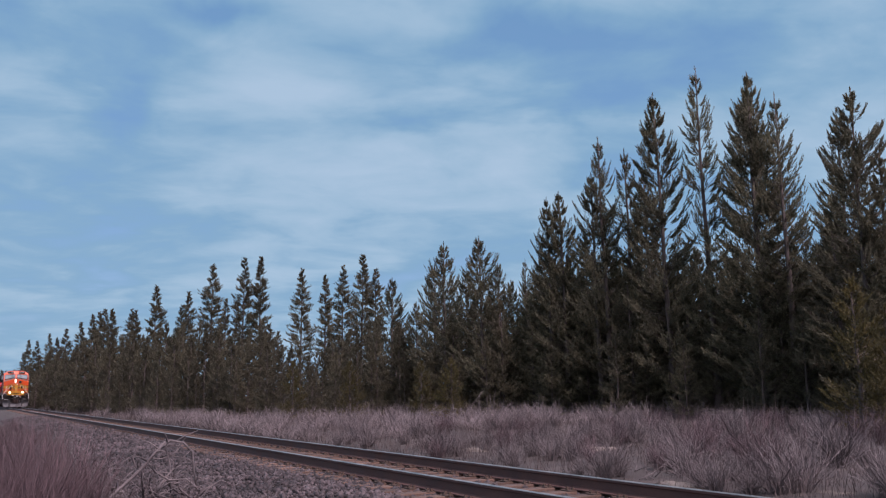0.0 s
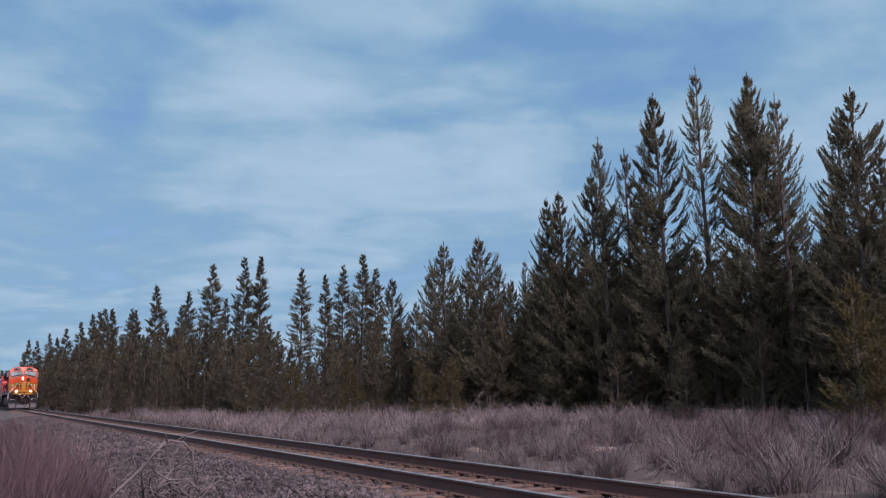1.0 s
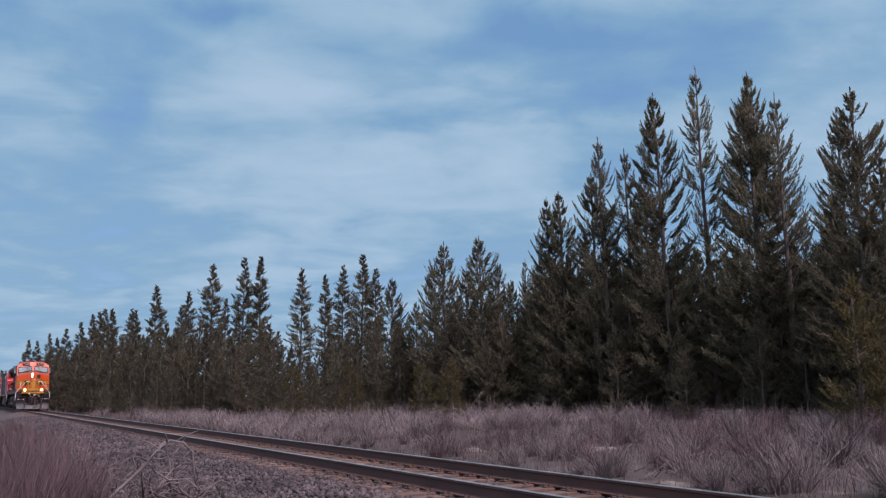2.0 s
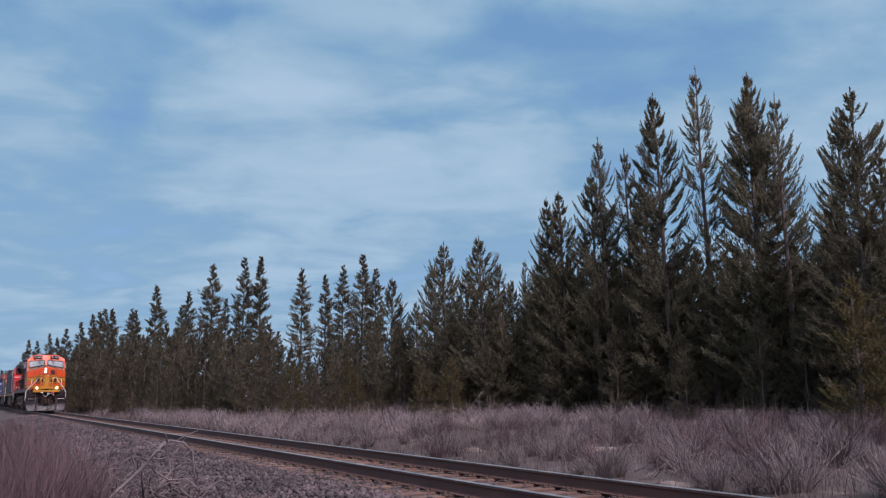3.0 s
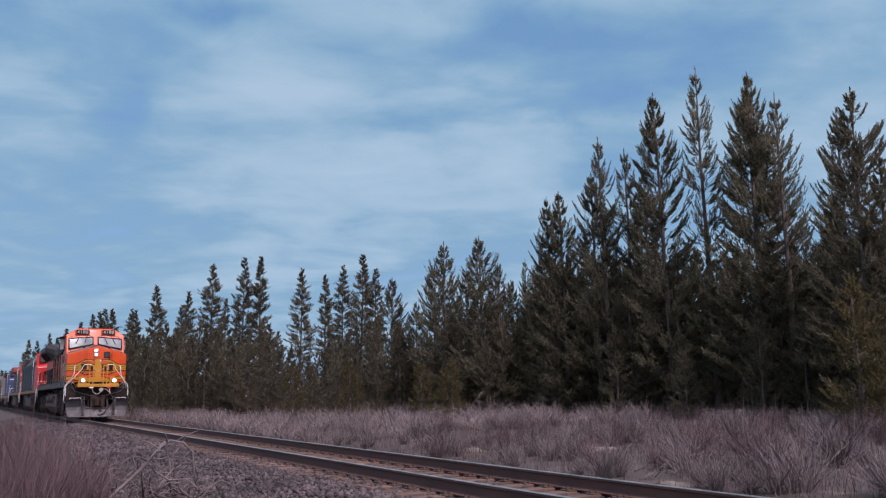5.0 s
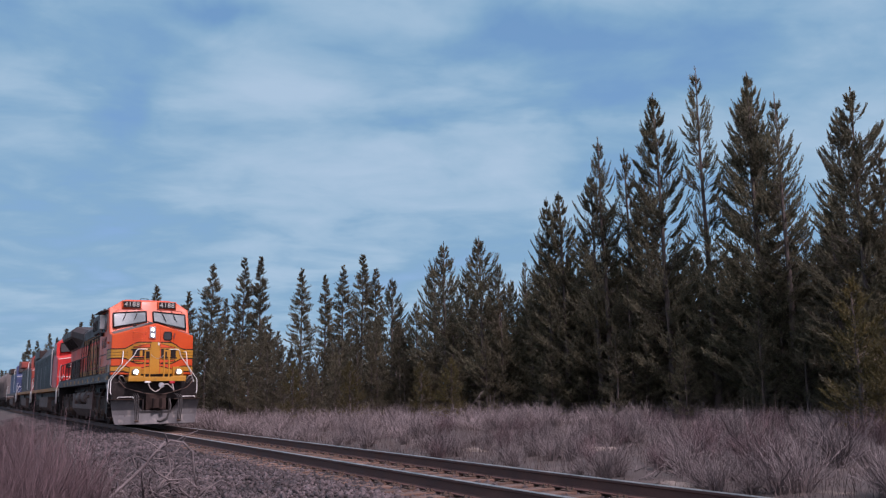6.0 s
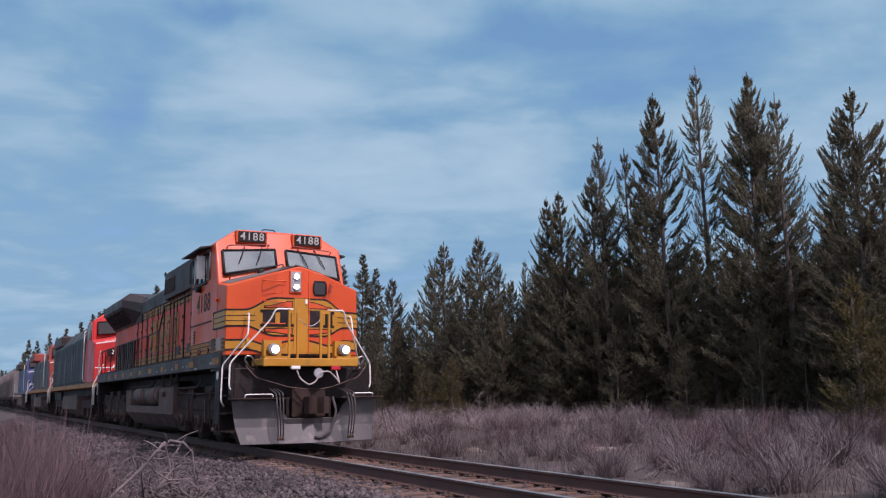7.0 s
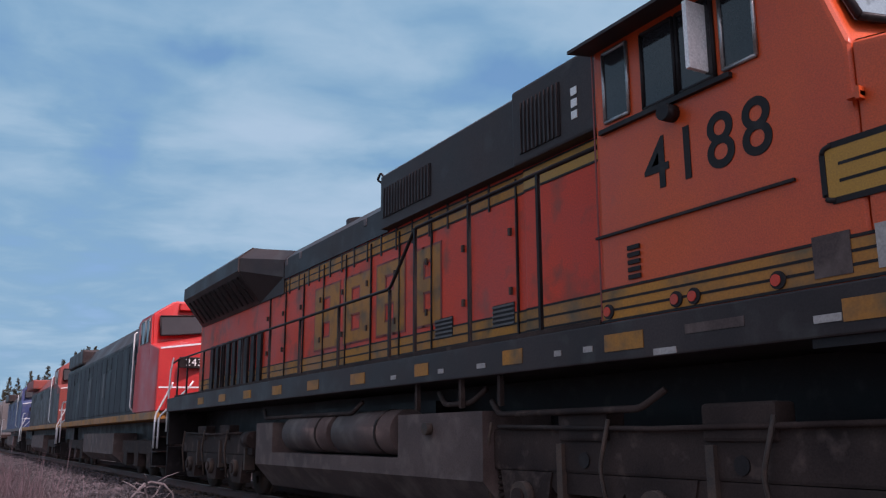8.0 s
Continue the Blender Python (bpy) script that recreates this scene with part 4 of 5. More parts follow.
def headlight(parent, at, r, lit=True):
    ob = part("headlight", disc("x", (at[0] + 0.04, at[1], at[2]), r * 1.22, 0.10, 20), M_LENSGREY, parent, "lit round headlight in a silver rim")
    part("reflector", disc("x", (at[0] - 0.015, at[1], at[2]), r * 0.98, 0.03, 20, r * 0.98), M_STEEL, ob)
    part("lens", disc("x", (at[0] - 0.034, at[1], at[2]), r * 0.72, 0.02, 16, r * 0.78), M_LAMP if lit else M_LENSGREY, ob)
    return ob


def coupler(parent, x, s=-1):
    bm = bmesh.new()
    box(bm, min(x, x - s * 0.8), max(x, x - s * 0.8), -0.13, 0.13, 0.74, 1.0, 0.02)
    prism(bm, [(x, -0.20), (x + s * 0.28, -0.23), (x + s * 0.34, -0.10), (x + s * 0.18, -0.02), (x + s * 0.20, 0.10), (x + s * 0.30, 0.19), (x + s * 0.10, 0.22), (x, 0.2)], "z", 0.70, 1.03)
    return part("coupler", bm, M_GRIME, parent, "worn steel knuckle coupler")


def steps(parent, x, y, n=4):
    """Recessed boarding steps in a black well."""
    s = 1 if y > 0 else -1
    w = part("step_well", boxes((x + 0.52, x + 0.60, y - 0.42 * s if s > 0 else y, y if s > 0 else y - 0.42 * s, 0.32, 1.66)), M_BLACK, parent, "black boarding step well")
    for k in range(n):
        z = 0.34 + 0.36 * k
        part("step", boxes((x + 0.02, x + 0.54, min(y, y - s * 0.36), max(y, y - s * 0.36), z, z + 0.035)), M_GRIME, w)
    return w


def lead_locomotive():
    loco = thing("locomotive", "orange and yellow diesel locomotive with lit headlights, running on the track", "locomotive", "train")
    H = 1.48
    # --- underframe
    part("sill", boxes((0.55, 19.6, -1.50, 1.50, 1.66, 1.98), bevel=0.015), M_ROOF, loco, "dark grey side sill of the frame")
    for x, w, m in ((0.70, 0.54, M_YELLOW_OLD), (3.0, 0.46, M_YELLOW_OLD), (4.65, 0.33, M_YELLOW_OLD), (6.5, 0.32, M_YELLOW_OLD), (8.2, 0.45, M_YELLOW_OLD), (9.8, 0.45, M_YELLOW_OLD), (11.4, 0.45, M_YELLOW_OLD),
                    (13.0, 0.45, M_YELLOW_OLD), (14.6, 0.45, M_YELLOW_OLD), (16.2, 0.45, M_YELLOW_OLD)):
        for s in (-1, 1):
            part("reflector_block", boxes((x, x + w, s * 1.503 - 0.004, s * 1.503 + 0.004, 1.74, 1.88)), m, loco)
    for x, w, z in ((1.25, 0.20, 1.75), (2.65, 0.24, 1.67), (3.62, 0.12, 1.76), (4.05, 0.10, 1.76), (5.3, 0.16, 1.74), (6.15, 0.12, 1.74), (7.3, 0.14, 1.74)):
        part("stencil_bar", boxes((x, x + w, 1.500, 1.507, z, z + 0.05)), M_HOSE, loco, "unreadable pale stencil on the sill")
    part("maker_bar", boxes((2.0, 2.55, 1.500, 1.506, 1.80, 1.87)), M_TANK, loco)
    part("centre_beam", boxes((0.2, 19.5, -0.55, 0.55, 1.05, 1.70)), M_BLACK, loco)
    # --- short hood
    nose = part("nose", nose_shell(1.90, 3.37, 3.80, 1.012, 0.12), M_ORANGE, loco, "bright orange short hood with swept cheeks")
    part("nose_base", boxes((0.32, 1.5, -1.47, 1.47, 1.60, 1.90), (-0.05, 0.5, -0.95, 0.95, 1.45, 1.90)), M_BLACK, nose)
    bm = bmesh.new()
    vs = [bm.verts.new(p) for p in ((0.36, -1.40, 3.415), (-0.02, -0.47, 3.69), (-0.04, 0.0, 3.822), (-0.02, 0.47, 3.69), (0.36, 1.40, 3.415), (1.06, 1.40, 3.535), (1.06, 0.0, 3.945), (1.06, -1.40, 3.535))]
    bm.faces.new((vs[0], vs[1], vs[2], vs[6], vs[7]))
    bm.faces.new((vs[2], vs[3], vs[4], vs[5], vs[6]))
    bmesh.ops.solidify(bm, geom=bm.faces, thickness=0.012)
    part("nose_deck", bm, M_DECK, nose, "dull brown-grey antiglare deck")

    def flare(y):
        return 1 - ease(abs(y), 0.55, 1.12)
    hi1, lo1 = (lambda y: 2.85 + 0.24 * flare(y)), (lambda y: 2.51 - 0.21 * flare(y))
    hi2, lo2 = (lambda y: 2.22 - 0.16 * flare(y) * ease(abs(y), 0, 0.9)), (lambda y: 2.02 - 0.12 * flare(y))
    for a, b in ((-H, H),):
        part("band", nose_strip(a, b, lo1, hi1), M_YELLOW, nose, "broad yellow band with dark edges")
        part("band", nose_strip(a, b, lo2, hi2), M_YELLOW, nose, "yellow lower band")
        for fn in (hi1, lo1, hi2, lo2):
            part("stripe", nose_strip(a, b, lambda y, f=fn: f(y) - 0.016, lambda y, f=fn: f(y) + 0.022, 0.010), M_BLACK, nose)
        for z in (2.62, 2.73):
            part("stripe", nose_strip(0.92, H, lambda y, z=z: z - 0.008, lambda y, z=z: z + 0.008, 0.010, 6), M_BLACK, nose)
            part("stripe", nose_strip(-H, -0.92, lambda y, z=z: z - 0.008, lambda y, z=z: z + 0.008, 0.010, 6), M_BLACK, nose)
    for s in (-1, 1):
        for za, zb in ((2.90, 3.02), (2.34, 2.44)):
            up = za > 2.6
            part("flash_edge", nose_strip(min(s * 0.16, s * 0.76), max(s * 0.16, s * 0.76), lambda y, a=za, b=zb, u=up: a - 0.02 if u else a - 0.02 + (b - a) * 0.5 * ease(abs(y), 0.2, 0.72),
                                          lambda y, a=za, b=zb, u=up: b + 0.02 - (b - a) * 0.85 * ease(abs(y), 0.2, 0.72) if u else b + 0.02, 0.009, 10), M_BLACK, nose)
            part("flash", nose_strip(min(s * 0.18, s * 0.72), max(s * 0.18, s * 0.72), lambda y, a=za, b=zb, u=up: a if u else a + (b - a) * 0.5 * ease(abs(y), 0.2, 0.72),
                                     lambda y, a=za, b=zb, u=up: b - (b - a) * 0.85 * ease(abs(y), 0.2, 0.72) if u else b, 0.011, 10), M_ORANGE, nose)
    for y0, y1 in ((0.52, 0.80), (0.17, 0.46), (-0.46, -0.20), (-0.80, -0.56)):     # dark emblem blocks across the band
        part("emblem_block", nose_strip(y0 + 0.02, y1 - 0.02, lambda y: 2.50, lambda y: 2.84, 0.014, 3), M_BLACK, nose, "dark block shape of the emblem")
        for z0, z1 in ((2.49, 2.55), (2.79, 2.85)):
            part("emblem_bar", nose_strip(y0 - 0.03, y1 + 0.03, lambda y, z=z0: z, lambda y, z=z1: z, 0.0145, 3), M_BLACK, nose)
    # yellow centre door between the posts
    part("centre_panel", nose_strip(-0.17, 0.13, lambda y: 1.92, lambda y: 3.10, 0.020, 4), M_YELLOW, nose, "yellow centre panel")
    part("door_edge", boxes((-0.125, -0.10, -0.205, -0.185, 1.95, 3.72)), M_ORANGE, nose)
    # headlight recess
    lamp = part("headlight_box", boxes((-0.135, -0.02, -0.03, 0.25, 3.20, 3.70), bevel=0.03), M_ORANGE, nose, "headlight housing with two lamps, one above the other")
    part("lamp_plate", boxes((-0.145, -0.13, 0.0, 0.22, 3.24, 3.66), bevel=0.004), M_LENSGREY, lamp)
    for z in (3.56, 3.34):
        headlight(nose, (-0.15, 0.11, z), 0.070)
    bm = boxes((-0.125, -0.09, -0.57, -0.31, 3.17, 3.50), bevel=0.012)
    part("door_window", bm, M_GLASS, nose, "small dark oval door window")
    part("window_rim", bar([(-0.12, -0.58, 3.2), (-0.12, -0.58, 3.48), (-0.12, -0.30, 3.48), (-0.12, -0.30, 3.2), (-0.12, -0.58, 3.2)], 0.018), M_BLACK, nose)
    for y0, y1, z in ((0.34, 0.78, 3.42), (0.34, 0.78, 2.98), (0.34, 0.78, 2.52), (0.34, 0.78, 2.10)):
        handrail(nose, [(nose_x(y0), y0, z + 0.05), (-0.17, y0, z + 0.03), (-0.15, y1, z + 0.03), (nose_x(y1), y1, z + 0.06)], 0.011, M_ORANGE)
    part("hatch", bar([(-0.115, 0.40, 3.38), (-0.115, 0.40, 3.20), (-0.03, 0.80, 3.20), (-0.03, 0.80, 3.38)], 0.006), M_ORANGE_OLD, nose)
    part("bracket", boxes((-0.13, -0.10, -0.70, -0.67, 3.25, 3.45), (-0.14, -0.10, -0.72, -0.66, 3.36, 3.40)), M_RUSTRED, nose)
    part("latch", boxes((0.07, 0.11, 1.02, 1.10, 2.06, 2.24), (-0.0, 0.07, -0.92, -0.84, 2.06, 2.2), bevel=0.008), M_YELLOW, nose)
    part("marker_light", boxes((-0.155, -0.12, -0.15, -0.10, 2.98, 3.08), bevel=0.01), M_WHITE, nose)
    # side panels of the nose: yellow flash wrapped round the corner
    for s in (-1, 1):
        out = s * (H + 0.004)
        bm = bmesh.new()
        box(bm, 0.34, 1.27, out - 0.004, out + 0.004, 2.51, 2.85, 0.003)
        part("band", bm, M_YELLOW, nose, "yellow flash on the cab side")
        for a in ((0.32, 1.24, 2.84, 2.88), (0.32, 1.24, 2.48, 2.52), (1.27, 1.31, 2.54, 2.82), (0.34, 1.18, 2.72, 2.74), (0.34, 1.18, 2.61, 2.63)):
            part("stripe", boxes((a[0], a[1], out - 0.006, out + 0.007, a[2], a[3])), M_BLACK, nose)
        for za, zb in ((2.50, 2.545), (2.86, 2.815)):          # rounded ends of the outline
            part("stripe", bar([(1.22, out, za), (1.275, out, za + (zb - za) * 0.3), (1.29, out, zb)], 0.02, 6), M_BLACK, nose)
        part("band", boxes((0.34, 3.5, out - 0.004, out + 0.003, 2.00, 2.24)), M_YELLOW_OLD, nose, "grimy yellow lower band")
        for z in (1.985, 2.07, 2.155, 2.245):
            part("stripe", boxes((0.34, 3.5, out - 0.005, out + 0.006, z, z + 0.02)), M_BLACK, nose)
        for x0, x1, m in ((0.62, 0.98, M_HOSE), (1.15, 1.42, M_TANK)):
            part("patch", boxes((x0, x1, out - 0.004, out + 0.010, 2.03, 2.30)), m, nose, "faded grey patch of bare primer")
        for x in (1.70, 2.45, 2.63, 3.40):
            part("port", disc("y", (x, out + s * 0.008, 2.07), 0.062, 0.02, 16), M_BLACK, nose)
            part("port_cap", disc("y", (x + 0.012, out + s * 0.016, 2.07), 0.040, 0.02, 14), M_ORANGE_OLD, nose)
        part("grab_bracket", boxes((0.95, 1.05, out, out + 0.05, 3.10, 3.13), (0.95, 0.98, out, out + 0.06, 3.08, 3.16)), M_ORANGE, nose)
    # --- cab
    cabm = bmesh.new()
    outline = [(-H, 1.95), (-H, 3.5), (-H, 4.45), (-0.97, 4.80), (0.97, 4.80), (H, 4.45), (H, 3.5), (H, 1.95)]
    front = [(1.02 if z < 3.6 else 1.00 + (z - 3.6) * 0.42) for _, z in outline]
    lo = [cabm.verts.new((f, y, z)) for (y, z), f in zip(outline, front)]
    hi = [cabm.verts.new((3.5, y, z)) for y, z in outline]
    for i in range(8):
        cabm.faces.new((lo[i], lo[(i + 1) % 8], hi[(i + 1) % 8], hi[i]))
    cabm.faces.new((lo[0], lo[1], lo[6], lo[7]))
    cabm.faces.new(lo[1:7])
    cabm.faces.new(hi[::-1])
    bmesh.ops.recalc_face_normals(cabm, faces=cabm.faces)
    bmesh.ops.bevel(cabm, geom=[e for e in cabm.edges if e.calc_face_angle(0) > 0.3], offset=0.05, segments=3, affect="EDGES", profile=0.6)
    cab = part("cab", cabm, M_ORANGE, loco, "orange wide cab with chamfered roof")
    part("cab_roof", boxes((1.65, 3.55, -0.85, 0.85, 4.79, 4.84), bevel=0.02), M_ORANGE_OLD, cab)
    # the two windshields
    for s in (-1, 1):
        fx = lambda z: 1.0 + (z - 3.6) * 0.42
        c = [(fx(3.70) - 0.012, s * 1.34, 3.70), (fx(4.26) - 0.012, s * 1.34, 4.26), (fx(4.36) - 0.012, s * 0.13, 4.36), (fx(3.96) - 0.012, s * 0.13, 3.96)]
        w = window(cab, c, (-0.95, 0, 0.3), M_WINDSHIELD, M_BLACK, 0.06)
        w["label"] = "glossy windshield with the pale sky reflection put into its colour"
        for y in (0.42, 0.82):
            part("wiper", bar([(1.32, s * y, 4.42), (1.16, s * (y + 0.10), 4.16), (1.12, s * (y + 0.15), 4.05)], 0.012), M_BLACK, cab)
            part("wiper_blade", bar([(1.20, s * (y + 0.08), 4.24), (1.10, s * (y + 0.19), 3.96)], 0.010), M_BLACK, cab)
        part("visor_rail", bar([(1.36, s * 1.22, 4.34), (1.20, s * 1.22, 4.38), (1.20, s * 0.28, 4.45), (1.38, s * 0.28, 4.43)], 0.012), M_RUSTRED, cab)
        part("deck_rail", bar([(0.82, s * 1.28, 3.56), (0.78, s * 1.28, 3.64), (0.70, s * 0.62, 3.80), (0.64, s * 0.14, 3.94), (0.72, s * 0.12, 3.87)], 0.012), M_BLACK, cab)
        part("sand_cap", boxes((0.66, 0.80, s * 0.62 - 0.06, s * 0.62 + 0.06, 3.70, 3.80), bevel=0.015), M_BLACK, cab)
        # number boards on the roof chamfer
        nb = part("number_board", boxes((1.31, 1.75, s * 0.66 - 0.36, s * 0.66 + 0.36, 4.47, 4.77), bevel=0.03), M_ORANGE, cab, "number board housing on the cab roof")
        part("board_face", boxes((1.292, 1.32, s * 0.66 - 0.32, s * 0.66 + 0.32, 4.495, 4.745), bevel=0.012), M_BLACK, nb)
        lettering("board_digit", "4188", 0.25, M_DIGIT, nb, Matrix.Translation((1.289, s * 0.66, 4.62)) @ Matrix(((0, 0, -1, 0), (-1, 0, 0, 0), (0, 1, 0, 0), (0, 0, 0, 1))), 0.003, 1.0, 0.001)
    part("roof_loop", bar([(1.8, 0.28, 4.80), (1.8, 0.28, 4.91), (1.8, -0.02, 4.91), (1.8, -0.02, 4.80)], 0.013), M_BLACK, cab)
    part("antenna", boxes((2.1, 2.5, -0.3, 0.3, 4.84, 4.88), bevel=0.015), M_ROOF, cab)
    for s in (-1, 1):
        y = s * (H + 0.004)
        for x0, x1, z0, z1 in ((1.72, 2.02, 3.68, 4.33), (2.10, 2.46, 3.66, 4.31), (2.50, 2.86, 3.66, 4.31), (3.04, 3.34, 3.70, 4.33)):
            window(cab, [(x0, y, z0), (x1, y, z0), (x1, y, z1), (x0, y, z1)], (0, s, 0), M_GLASS, M_STEEL if x0 != 2.10 and x0 != 2.50 else M_BLACK, 0.035)
        part("mirror", boxes((2.16, 2.20, y, y + s * 0.20, 3.72, 4.26)) if s > 0 else boxes((2.16, 2.20, y - 0.20, y, 3.72, 4.26)), M_WHITE, cab, "upright silver side mirror")
        bm = bmesh.new()
        prism(bm, [(s * 1.40, 4.40), (s * 1.40, 4.44), (s * 1.74, 4.38), (s * 1.74, 4.35)], "x", 1.62, 3.52)
        part("sun_visor", bm, M_ROOF, cab, "dark sheet-metal visor over the side windows")
        part("armrest", boxes((1.95, 3.4, min(y, y + s * 0.04), max(y, y + s * 0.04), 3.60, 3.64)), M_BLACK, cab)
        part("horn", disc("y", (2.55, y + s * 0.06, 3.52), 0.07, 0.12, 12), M_BLACK, cab)
        lettering("road_digit", "4188", 0.60, M_BLACK, cab, Matrix.Translation((2.27, y, 3.15)) @ Matrix(((-s, 0, 0, 0), (0, 0, s, 0), (0, 1, 0, 0), (0, 0, 0, 1))), 0.003, 0.95, 0.004)
        part("ledge", boxes((1.5, 3.52, min(y, y + s * 0.02), max(y, y + s * 0.02), 2.70, 2.722)), M_BLACK, cab)
        part("panel_seam", boxes((3.485, 3.50, min(y, y + s * 0.008), max(y, y + s * 0.008), 2.0, 4.4)), M_RUSTRED, cab)
        for k in range(5):
            part("louvre", boxes((3.00, 3.14, min(y, y + s * 0.015), max(y, y + s * 0.015), 2.30 + 0.06 * k, 2.335 + 0.06 * k)), M_BLACK, cab)
    # --- long hood behind the cab
    hood = part("hood", boxes((3.5, 18.6, -1.02, 1.02, 1.98, 4.02), bevel=0.02), M_ORANGE_OLD, loco, "weathered orange long hood with doors")
    part("equipment_cab", boxes((3.5, 5.2, -1.05, 1.05, 1.98, 3.95), bevel=0.02), M_ORANGE_OLD, hood)
    part("upper_box", boxes((3.5, 5.2, -1.19, 1.19, 3.86, 4.70), bevel=0.03), M_ROOF, hood, "dark upper housing behind the cab")
    bm = bmesh.new()
    prism(bm, [(-1.16, 3.88), (-1.16, 4.63), (-1.05, 4.72), (1.05, 4.72), (1.16, 4.63), (1.16, 3.88)], "x", 5.215, 8.5)
    part("upper_box", bm, M_ROOF, hood, "dark blower housing")
    bm = bmesh.new()
    prism(bm, [(-1.05, 3.86), (-1.05, 4.22), (-0.85, 4.40), (0.85, 4.40), (1.05, 4.22), (1.05, 3.86)], "x", 8.5, 13.2)
    part("hood_roof", bm, M_ROOF, hood, "dark rounded hood roof")
    part("exhaust_stack", disc("z", (10.9, 0.35, 4.50), 0.28, 0.26, 20), M_BLACK, hood)
    part("lifting_eye", bar([(8.46, 1.12, 4.62), (8.56, 1.14, 4.72), (8.66, 1.14, 4.64), (8.52, 1.13, 4.56)], 0.018), M_BLACK, hood)
    for x in (9.2, 11.9, 12.6):
        part("lifting_eye", boxes((x, x + 0.10, 0.98, 1.06, 4.10, 4.22), bevel=0.01), M_DEAD, hood)
    for x0, x1, z0, z1, n in ((4.35, 5.05, 3.96, 4.52, 10), (7.05, 8.42, 4.02, 4.44, 16)):
        for s in (-1, 1):
            y = s * (1.195 if x0 < 5 else 1.165)
            g = part("grille", boxes((x0, x1, y - 0.006, y + 0.006, z0, z1)), M_BLACK, hood, "black intake grille")
            for k in range(n):
                xx = x0 + (x1 - x0) * (k + 0.5) / n
                part("slat", boxes((xx - 0.012, xx + 0.012, y - 0.02, y + 0.02, z0, z1)), M_ROOF, g)
    for k in range(3):
        part("placard", boxes((4.08, 4.17, 1.190, 1.198, 4.06 + 0.12 * k, 4.14 + 0.12 * k)), M_WHITE, hood)
    # radiator section with overhanging wings
    bm = bmesh.new()
    prism(bm, [(-1.05, 3.60), (-1.52, 4.20), (-1.52, 4.46), (-1.25, 4.68), (1.25, 4.68), (1.52, 4.46), (1.52, 4.20), (1.05, 3.60)], "x", 14.1, 18.4)
    wing = part("radiator", bm, M_ROOF, loco, "dark overhanging radiator housing")
    bm = bmesh.new()                                  # sloped fairing from the hood roof up to the wings
    small = [(-1.05, 3.60), (-1.06, 3.90), (-1.06, 4.22), (-0.85, 4.41), (0.85, 4.41), (1.06, 4.22), (1.06, 3.90), (1.05, 3.60)]
    large = [(-1.05, 3.60), (-1.50, 4.20), (-1.50, 4.45), (-1.24, 4.67), (1.24, 4.67), (1.50, 4.45), (1.50, 4.20), (1.05, 3.60)]
    lo = [bm.verts.new((12.75, y, z)) for y, z in small]
    hi = [bm.verts.new((14.11, y, z)) for y, z in large]
    for i in range(8):
        bm.faces.new((lo[i], lo[(i + 1) % 8], hi[(i + 1) % 8], hi[i]))
    bm.faces.new(lo[::-1])
    bm.faces.new(hi)
    bmesh.ops.recalc_face_normals(bm, faces=bm.faces)
    part("fairing", bm, M_ROOF, wing)
    for s in (-1, 1):
        for k in range(12):
            x = 14.25 + 0.34 * k
            bm = bmesh.new()
            prism(bm, [(s * 1.12, 3.65), (s * 1.15, 3.63), (s * 1.50, 4.08), (s * 1.47, 4.11)], "x", x, x + 0.05)
            part("fin", bm, M_BLACK, wing)
    # hood sides: bands, doors, seams, vents, emblem blocks
    for s in (-1, 1):
        y = s * 1.024
        yb = s * 1.054
        for x0, x1, yy in ((3.52, 5.19, yb), (5.21, 13.0, y)):
            m = M_YELLOW if x0 < 5 else M_YELLOW_OLD
            part("band", boxes((x0, x1, yy - 0.004, yy + 0.004, 3.62, 3.84)), m, hood, "yellow stripe along the hood")
            part("band", boxes((x0, x1 if x0 < 5 else 18.4, yy - 0.004, yy + 0.004, 2.02, 2.34)), M_YELLOW_OLD, hood, "dusty yellow lower band with dark lines")
            for z in (3.605, 3.72, 3.825, 2.335, 2.22, 2.11):
                part("stripe", boxes((x0, x1 if x0 < 5 or z > 3 else 18.4, yy - 0.006, yy + 0.007, z, z + 0.022)), M_BLACK, hood)
        for k, x in enumerate((5.36, 6.35, 7.25, 8.15, 9.05, 9.95, 10.85, 11.75, 12.65, 13.5)):
            part("door_seam", boxes((x, x + 0.022, y - 0.004, y + s * 0.022 if s > 0 else y + 0.004, 2.02, 3.80)) if s > 0 else
                 boxes((x, x + 0.022, y - 0.022, y + 0.004, 2.02, 3.80)), M_BLACK, hood)
            for z in (2.55, 3.2):
                part("door_latch", boxes((x + 0.12, x + 0.16, min(y, y + s * 0.03), max(y, y + s * 0.03), z, z + 0.08)), M_IRON, hood)
        for k in range(16):
            x = 5.9 + 0.47 * k
            part("hinge_bar", boxes((x, x + 0.03, min(y, y + s * 0.016), max(y, y + s * 0.016), 3.56, 3.88)), M_ROOF, hood)
        for x0 in (5.45, 6.75):
            v = part("vent", boxes((x0, x0 + 0.42, min(y, y + s * 0.008), max(y, y + s * 0.008), 2.22, 2.47)), M_BLACK, hood, "small louvred vent")
            for k in range(5):
                part("slat", boxes((x0, x0 + 0.42, min(y, y + s * 0.02), max(y, y + s * 0.02), 2.235 + 0.05 * k, 2.257 + 0.05 * k)), M_HOPPER, v)
